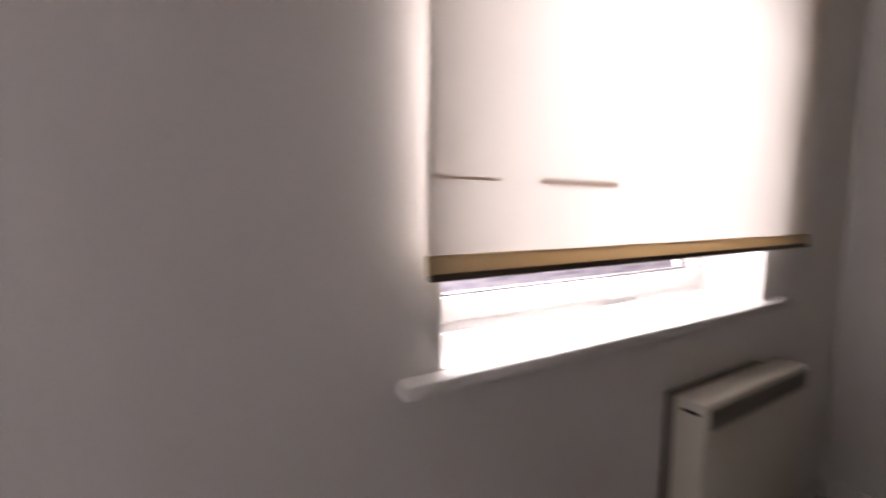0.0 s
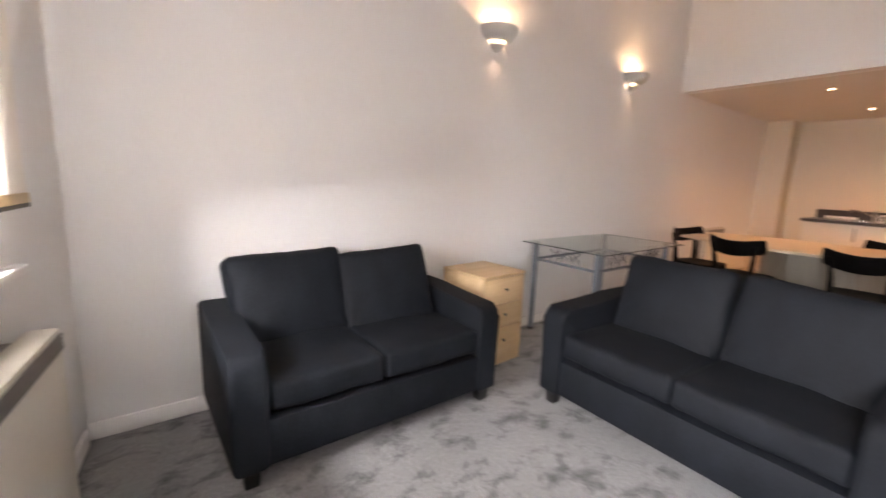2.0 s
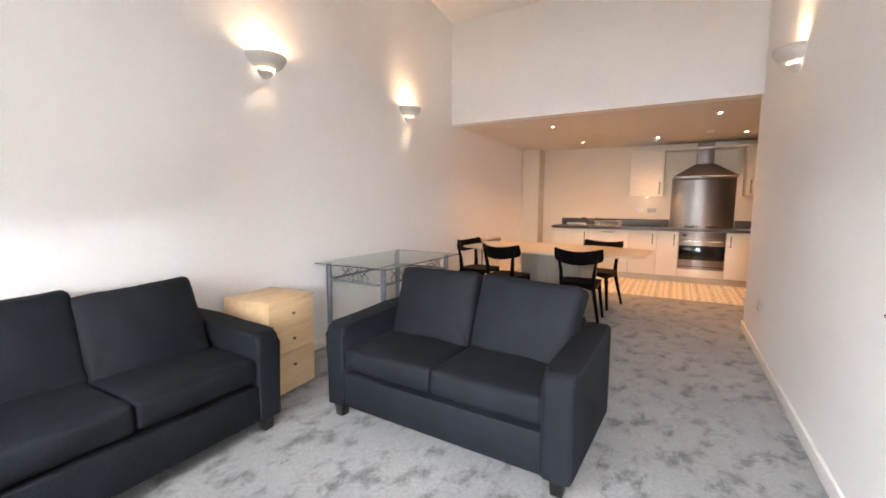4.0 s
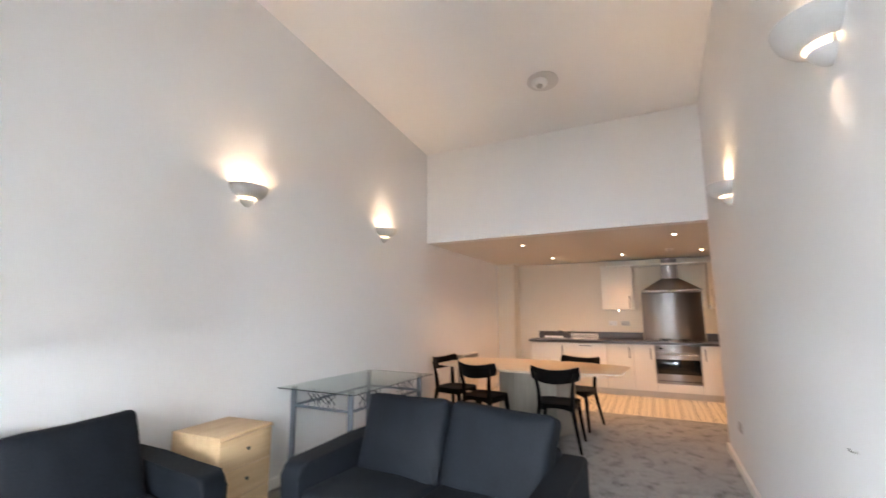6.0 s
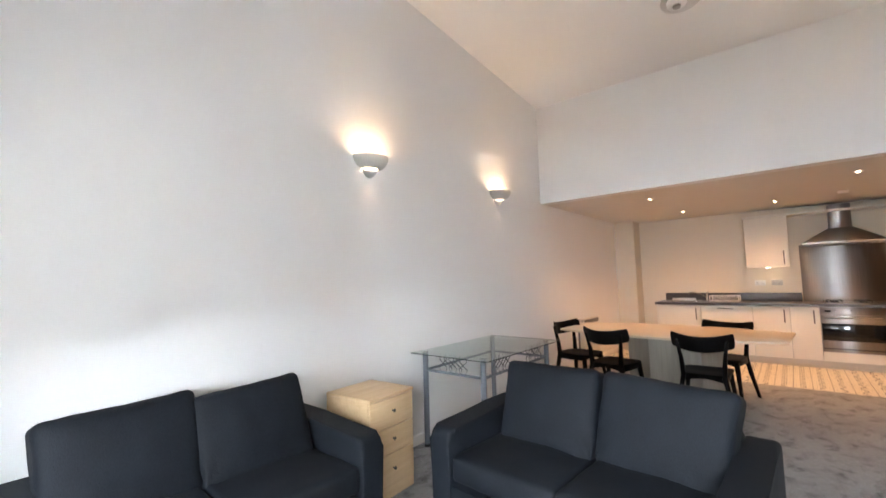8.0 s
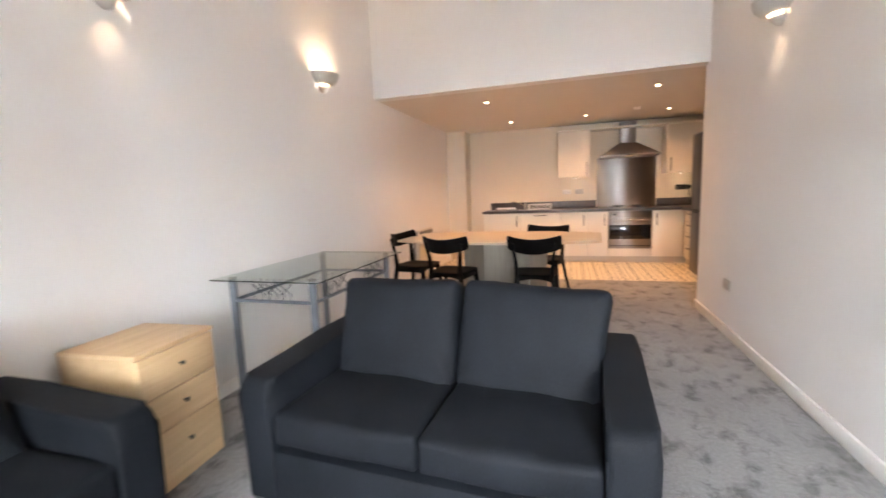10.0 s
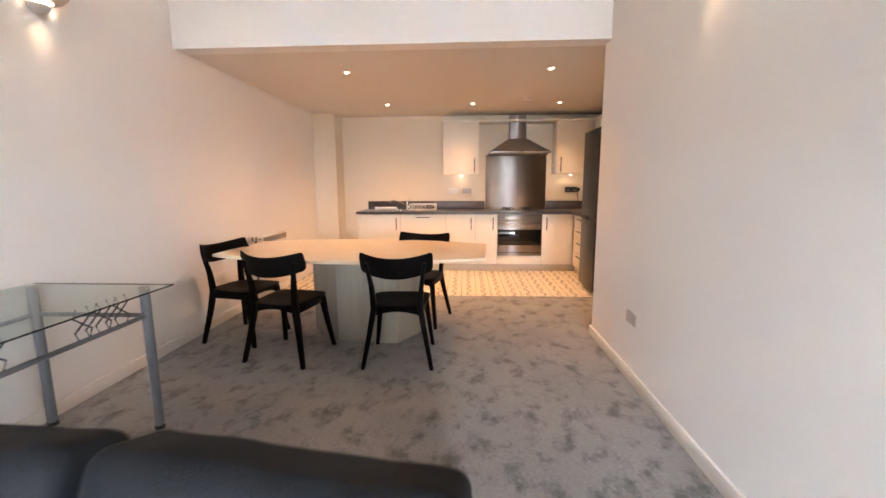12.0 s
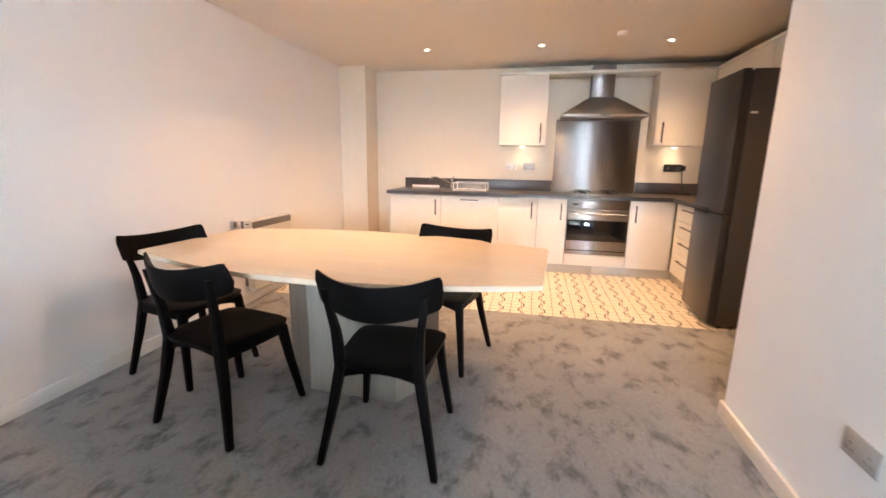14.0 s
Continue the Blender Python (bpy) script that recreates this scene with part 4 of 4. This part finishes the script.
for x in (0.30, 0.47):
    bm = bmesh.new()
    ring_tube(bm, [(x, FRONT + 0.003, 0.817), (x, FRONT + 0.010, 0.817), (x, FRONT + 0.013, 0.817)], [0.017, 0.016, 0.013], 16)
    part("knob", bm, BRUSHED, oven, "flat round metal knob")
part("vent_slot", boxes(((OX0 + 0.012, FRONT + 0.004, 0.282), (OX1 - 0.012, FRONT + 0.0075, 0.294))), GASKET, dr, "dark slot along the foot of the door", 0)
part("display", boxes(((0.515, FRONT + 0.0035, 0.806), (0.575, FRONT + 0.0055, 0.828))), BLACKGLASS, oven, "black display", 0)

# the return run of drawers beside the fridge faces +x
drawers = thing("drawer_unit", pose(0, 0, 0), "cream satin drawer unit with bar handles beside the fridge", "drawers")
part("body", boxes(((-1.118, -6.88, 0.10), (-0.53, -6.06, TOP - 0.042))), CARCASS, drawers, "", 0)
for z0, z1 in ((0.105, 0.33), (0.335, 0.52), (0.525, 0.69), (0.695, 0.868)):
    f = part("drawer_front", boxes(((-0.528, -6.86, z0), (-0.510, -6.063, z1 - 0.002)), bevel=0.002), CABINET, drawers)
    bm = boxes(((-0.486, -6.62, z1 - 0.052), (-0.478, -6.30, z1 - 0.040)), ((-0.51, -6.60, z1 - 0.05), (-0.48, -6.59, z1 - 0.042)), ((-0.51, -6.33, z1 - 0.05), (-0.48, -6.32, z1 - 0.042)))
    part("handle", bm, HANDLE, f, "satin metal bar handle")

bm = boxes(((0.30, -6.945, 0.0), (2.765, -6.929, 0.10)), ((-0.56, -6.945, 0.0), (0.298, -6.929, 0.10)), ((-0.575, -6.929, 0.0), (-0.56, -6.06, 0.10)), bevel=0.001)
solid("plinth", bm, PLINTHMAT, "pale grey plinth boards under the kitchen units", "plinth")

bm = bmesh.new()
slab(bm, [(2.80, BACK + 0.002), (2.80, FRONT + 0.03), (-0.46, FRONT + 0.03), (-0.46, -6.05), (-1.118, -6.05), (-1.118, BACK + 0.002)][::-1], TOP - 0.04, TOP, 0.006)
solid("worktop", bm, WORKTOP, "dark grey speckled laminate worktop with rounded edges", "worktop")
for x0, x1 in ((0.80, 2.745), (-1.10, -0.20)):
    solid("upstand", boxes(((x0, BACK + 0.001, TOP), (x1, BACK + 0.019, TOP + 0.135)), bevel=0.002), WORKTOP, "dark grey laminate upstand along the wall", "upstand")
solid("splashback", boxes(((-0.187, BACK + 0.001, TOP + 0.002), (0.790, BACK + 0.012, 1.802)), bevel=0.002), BRUSHED, "brushed stainless steel splashback behind the hob", "splashback")

hob = thing("hob", pose(0.30, -7.20, TOP), "stainless steel gas hob with black pan supports", "hob")
part("tray", boxes(((-0.29, -0.24, 0.0), (0.29, 0.24, 0.012)), bevel=0.004), BRUSHED, hob)
for x, y in ((-0.15, -0.11), (0.15, -0.11), (-0.15, 0.11), (0.15, 0.11)):
    bm = bmesh.new()
    lathe(bm, [(0.0, 0.012), (0.045, 0.012), (0.042, 0.024), (0.0, 0.026)], 18, at=(x, y, 0))
    b = part("burner", bm, BLACKPLASTIC, hob, "black burner cap")
    bm = bmesh.new()
    for a in (0, 90):
        box(bm, (-0.085, -0.005, 0.034), (0.085, 0.005, 0.042), m=pose(x, y, 0, 0, 0, a))
    for dx, dy in ((0.08, 0), (-0.08, 0), (0, 0.08), (0, -0.08)):
        box(bm, (x + dx - 0.005, y + dy - 0.005, 0.011), (x + dx + 0.005, y + dy + 0.005, 0.036))
    part("pan_support", bm, BLACKPLASTIC, b)
for k in range(4):
    bm = bmesh.new()
    lathe(bm, [(0.0, 0.03), (0.014, 0.03), (0.017, 0.012)], 14, at=(0.255, -0.13 + 0.075 * k, 0))
    part("knob", bm, CHROME, hob)

hood = thing("cooker_hood", pose(0.30, 0, 0), "stainless steel chimney cooker hood above the hob", "cooker hood")
bm = bmesh.new()
rings = []
for hw, y, z in ((0.455, -7.0, 1.785), (0.46, -6.995, 1.792), (0.46, -6.995, 1.812), (0.42, -7.03, 1.835), (0.30, -7.14, 1.92), (0.20, -7.235, 1.99), (0.135, -7.285, 2.03)):
    rings.append([bm.verts.new(p) for p in ((-hw, BACK + 0.002, z), (hw, BACK + 0.002, z), (hw, y, z), (-hw, y, z))])
for a, b in zip(rings, rings[1:]):
    for k in range(4):
        bm.faces.new((a[k], a[(k + 1) % 4], b[(k + 1) % 4], b[k]))
bm.faces.new(rings[0][::-1])
bm.faces.new(rings[-1])
part("canopy", bm, BRUSHED, hood, "flared steel canopy", 25)
part("chimney", boxes(((-0.125, BACK + 0.002, 2.02), (0.125, -7.29, 2.385)), bevel=0.003), BRUSHED, hood)
part("filter", boxes(((-0.36, -7.40, 1.778), (0.36, -7.08, 1.786))), GRILLE, hood, "grey grease filter", 0)
part("buttons", boxes(((-0.05, -6.996, 1.796), (0.05, -6.992, 1.808))), BLACKPLASTIC, hood, "", 0)


def wall_unit(x0, x1, z0, z1, handle_x, label):
    u = thing("wall_cabinet", pose(0, 0, 0), label, "cabinet", "kitchen wall units")
    part("body", boxes(((x0, BACK + 0.002, z0), (x1, -7.19, z1)), bevel=0.001), CABINET, u)
    d = part("door", boxes(((x0 + 0.002, -7.188, z0 + 0.002), (x1 - 0.002, -7.17, z1 - 0.002)), bevel=0.003), CABINET, u)
    bar_handle(handle_x, -7.17, z0 + 0.03, z0 + 0.25, d)
    bm = bmesh.new()
    lathe(bm, [(0.0, 0.0), (0.034, 0.0), (0.034, -0.012), (0.026, -0.016), (0.0, -0.016)], 18, at=((x0 + x1) / 2, -7.38, z0))
    l = part("downlight", bm, CHROME, u, "round under-cabinet light, switched on")
    bm = bmesh.new()
    lathe(bm, [(0.0, -0.0165), (0.022, -0.0165), (0.02, -0.019), (0.0, -0.019)], 16, at=((x0 + x1) / 2, -7.38, z0))
    part("lens", bm, BULB, l, "glowing lens")
    lamp("cabinet_glow", "SPOT", look(((x0 + x1) / 2, -7.38, z0 - 0.025), ((x0 + x1) / 2, -7.42, 0)), 0.42, WARM, radius=0.02, cone=150, blend=0.5)
    return u


wall_unit(0.914, 1.462, 1.478, 2.275, 0.978, "cream satin wall cabinet with a light beneath")
wall_unit(-0.829, -0.276, 1.485, 2.275, -0.345, "cream satin wall cabinet in the corner with a light beneath")
side = thing("wall_cabinet", pose(0, 0, 0), "cream satin wall cabinet on the side wall above the fridge", "cabinet", "kitchen wall units")
part("body", boxes(((-1.118, -7.165, 1.99), (-0.85, -5.50, 2.275)), bevel=0.001), CABINET, side)
for y0, y1 in ((-7.16, -6.62), (-6.615, -6.06), (-6.055, -5.505)):
    part("door", boxes(((-0.848, y0, 1.992), (-0.83, y1, 2.273)), bevel=0.003), CABINET, side)
bm = boxes(((-0.83, BACK + 0.002, 2.276), (1.475, -7.155, 2.305)), ((-1.118, BACK + 0.002, 2.276), (-0.82, -5.49, 2.305)), bevel=0.003)
solid("cornice", bm, CABINET, "cream cornice board running over the wall cabinets", "cornice")

fridge = thing("fridge_freezer", pose(0, 0, 0), "tall graphite grey fridge freezer with two doors", "fridge freezer")
FX, FY0, FY1, FH = -0.385, -6.03, -5.45, 1.955
part("cabinet", boxes(((-1.08, FY0, 0.015), (FX - 0.075, FY1, FH - 0.004)), bevel=0.006), FRIDGESIDE, fridge, "dark grey body")
part("seal", boxes(((FX - 0.078, FY0 + 0.01, 0.05), (FX - 0.055, FY1 - 0.01, FH - 0.02))), GASKET, fridge, "black rubber door seal", 0)
for z0, z1 in ((0.045, 0.905), (0.918, FH)):
    d = part("door", boxes(((FX - 0.058, FY0, z0), (FX, FY1, z1)), bevel=0.008), FRIDGE, fridge, "graphite steel door")
    zz = z1 - 0.012 if z0 < 0.5 else z0 + 0.004
    part("handle", boxes(((FX - 0.02, FY0 + 0.05, zz - 0.006), (FX + 0.012, FY0 + 0.32, zz + 0.012)), bevel=0.004), BLACKPLASTIC, d, "dark recessed grip")
part("badge", boxes(((-0.515, FY1 - 0.001, 1.645), (-0.470, FY1 + 0.002, 1.66))), LABEL, fridge, "small pale label", 0)
for x in (-1.0, -0.50):
    for y in (FY0 + 0.05, FY1 - 0.05):
        bm = bmesh.new()
        ring_tube(bm, [(x, y, -0.003), (x, y, 0.018)], 0.02, 10)
        part("foot", bm, BLACKPLASTIC, fridge)

wall_socket(pose(1.317, BACK, 1.222), "white double socket above the worktop")
wall_socket(pose(1.095, BACK, 1.222), "satin metal double socket above the worktop", metal=True)
wall_socket(pose(-0.60, BACK, 1.235), "black switch panel on the wall by the fridge", 0.2, True)

lead = thing("power_lead", pose(-0.70, BACK, 1.235), "black plug and lead hanging from the switch panel", "cable")
part("plug", boxes(((-0.03, 0.010, -0.03), (0.02, 0.05, 0.03)), bevel=0.006), BLACKPLASTIC, lead)
bm = bmesh.new()
ring_tube(bm, [(0, 0.04, -0.02), (0.005, 0.05, -0.10), (-0.01, 0.06, -0.20), (-0.03, 0.09, -0.30), (-0.10, 0.11, -0.309)], 0.006, 8)
part("lead", bm, BLACKPLASTIC, lead, smooth=80)

sink = thing("sink", pose(2.35, -7.19, TOP), "inset stainless steel kitchen sink", "sink")
bm = frame_bm(-0.25, 0.25, -0.20, 0.20, 0.0, 0.008, 0.03, 0.002)
bmesh.ops.rotate(bm, matrix=Matrix.Rotation(radians(90), 3, "X"), verts=bm.verts)
bmesh.ops.translate(bm, vec=(0, 0, 0.008), verts=bm.verts)
part("rim", bm, CHROME, sink)
part("bowl", boxes(((-0.22, -0.17, 0.0005), (0.22, 0.17, 0.003))), BRUSHED, sink, "", 0)
part("splash_ledge", boxes(((-0.10, -0.235, 0.0), (0.27, -0.205, 0.045)), bevel=0.004), WHITEPLASTIC, sink, "pale raised ledge")

tap = thing("tap", pose(2.07, -7.36, TOP), "chrome mixer tap with a long spout", "tap")
bm = bmesh.new()
ring_tube(bm, [(0, 0, 0), (0, 0, 0.03), (0, 0, 0.10), (0, 0, 0.14)], [0.026, 0.02, 0.018, 0.016], 14)
part("body", bm, CHROME, tap)
bm = bmesh.new()
ring_tube(bm, [(0, 0, 0.06), (0.10, 0.05, 0.12), (0.20, 0.10, 0.155), (0.25, 0.125, 0.15), (0.255, 0.127, 0.125)], 0.010, 10)
part("spout", bm, CHROME, tap, smooth=80)
bm = bmesh.new()
ring_tube(bm, [(0, 0, 0.14), (-0.03, 0.02, 0.165)], [0.008, 0.006], 8)
part("lever", bm, CHROME, tap)

rack = thing("dish_rack", pose(1.79, -7.18, TOP), "white wire dish drainer rack on the worktop", "dish rack")
for z in (0.012, 0.10):
    bm = bmesh.new()
    c = [(-0.20, -0.14, z), (0.20, -0.14, z), (0.20, 0.14, z), (-0.20, 0.14, z)]
    for a, b in zip(c, c[1:] + c[:1]):
        ring_tube(bm, [a, b], 0.005, 8)
    part("rim", bm, WHITEPLASTIC, rack)
for k in range(17):
    x = -0.192 + 0.024 * k
    bm = bmesh.new()
    ring_tube(bm, [(x, 0.14, 0.10), (x, 0.14, 0.012), (x, -0.14, 0.012), (x, -0.14, 0.10)], 0.0028, 6)
    part("wire", bm, WHITEPLASTIC, rack)
for x in (-0.2, 0.2):
    for y in (-0.14, 0.14):
        bm = bmesh.new()
        ring_tube(bm, [(x, y, 0.0), (x, y, 0.10)], 0.005, 8)
        part("post", bm, WHITEPLASTIC, rack)


def downlight(x, y):
    """Recessed ceiling spot: chrome ring, glowing lamp."""
    d = thing("downlight", pose(x, y, LOW), "round recessed ceiling downlight, switched on", "downlight", "kitchen downlights")
    bm = bmesh.new()
    lathe(bm, [(0.028, -0.001), (0.030, -0.006), (0.040, -0.005), (0.043, 0.0)], 24)
    part("ring", bm, WHITEPLASTIC, d)
    # disc round the bulb, made to glow faintly as its warm halo
    bm = bmesh.new()
    lathe(bm, [(0.0, -0.004), (0.014, -0.0035), (0.028, -0.002), (0.0285, 0.0)], 20)
    lens = part("lens", bm, HALO, d, "glowing disc that stands for the lamp's warm halo")
    bm = bmesh.new()
    lathe(bm, [(0.0, -0.010), (0.010, -0.008), (0.014, -0.003)], 16)
    part("bulb", bm, BULB, lens, "glowing lamp")
    lamp("downlight_beam", "SPOT", look((x, y, LOW - 0.012), (x, y, 0)), 19.5, WARM, radius=0.022, cone=126, blend=0.95)
    return d


for x, y in ((2.29, -4.80), (0.30, -4.80), (2.20, -6.50), (1.02, -6.50), (-0.16, -6.50)):
    downlight(x, y)
heat = thing("heat_alarm", pose(0.32, -6.18, LOW), "white round heat alarm on the kitchen ceiling", "smoke alarm")
bm = bmesh.new()
lathe(bm, [(0.0, 0.0), (0.055, 0.0), (0.055, -0.014), (0.042, -0.03), (0.0, -0.034)], 24)
part("body", bm, WHITEPLASTIC, heat)
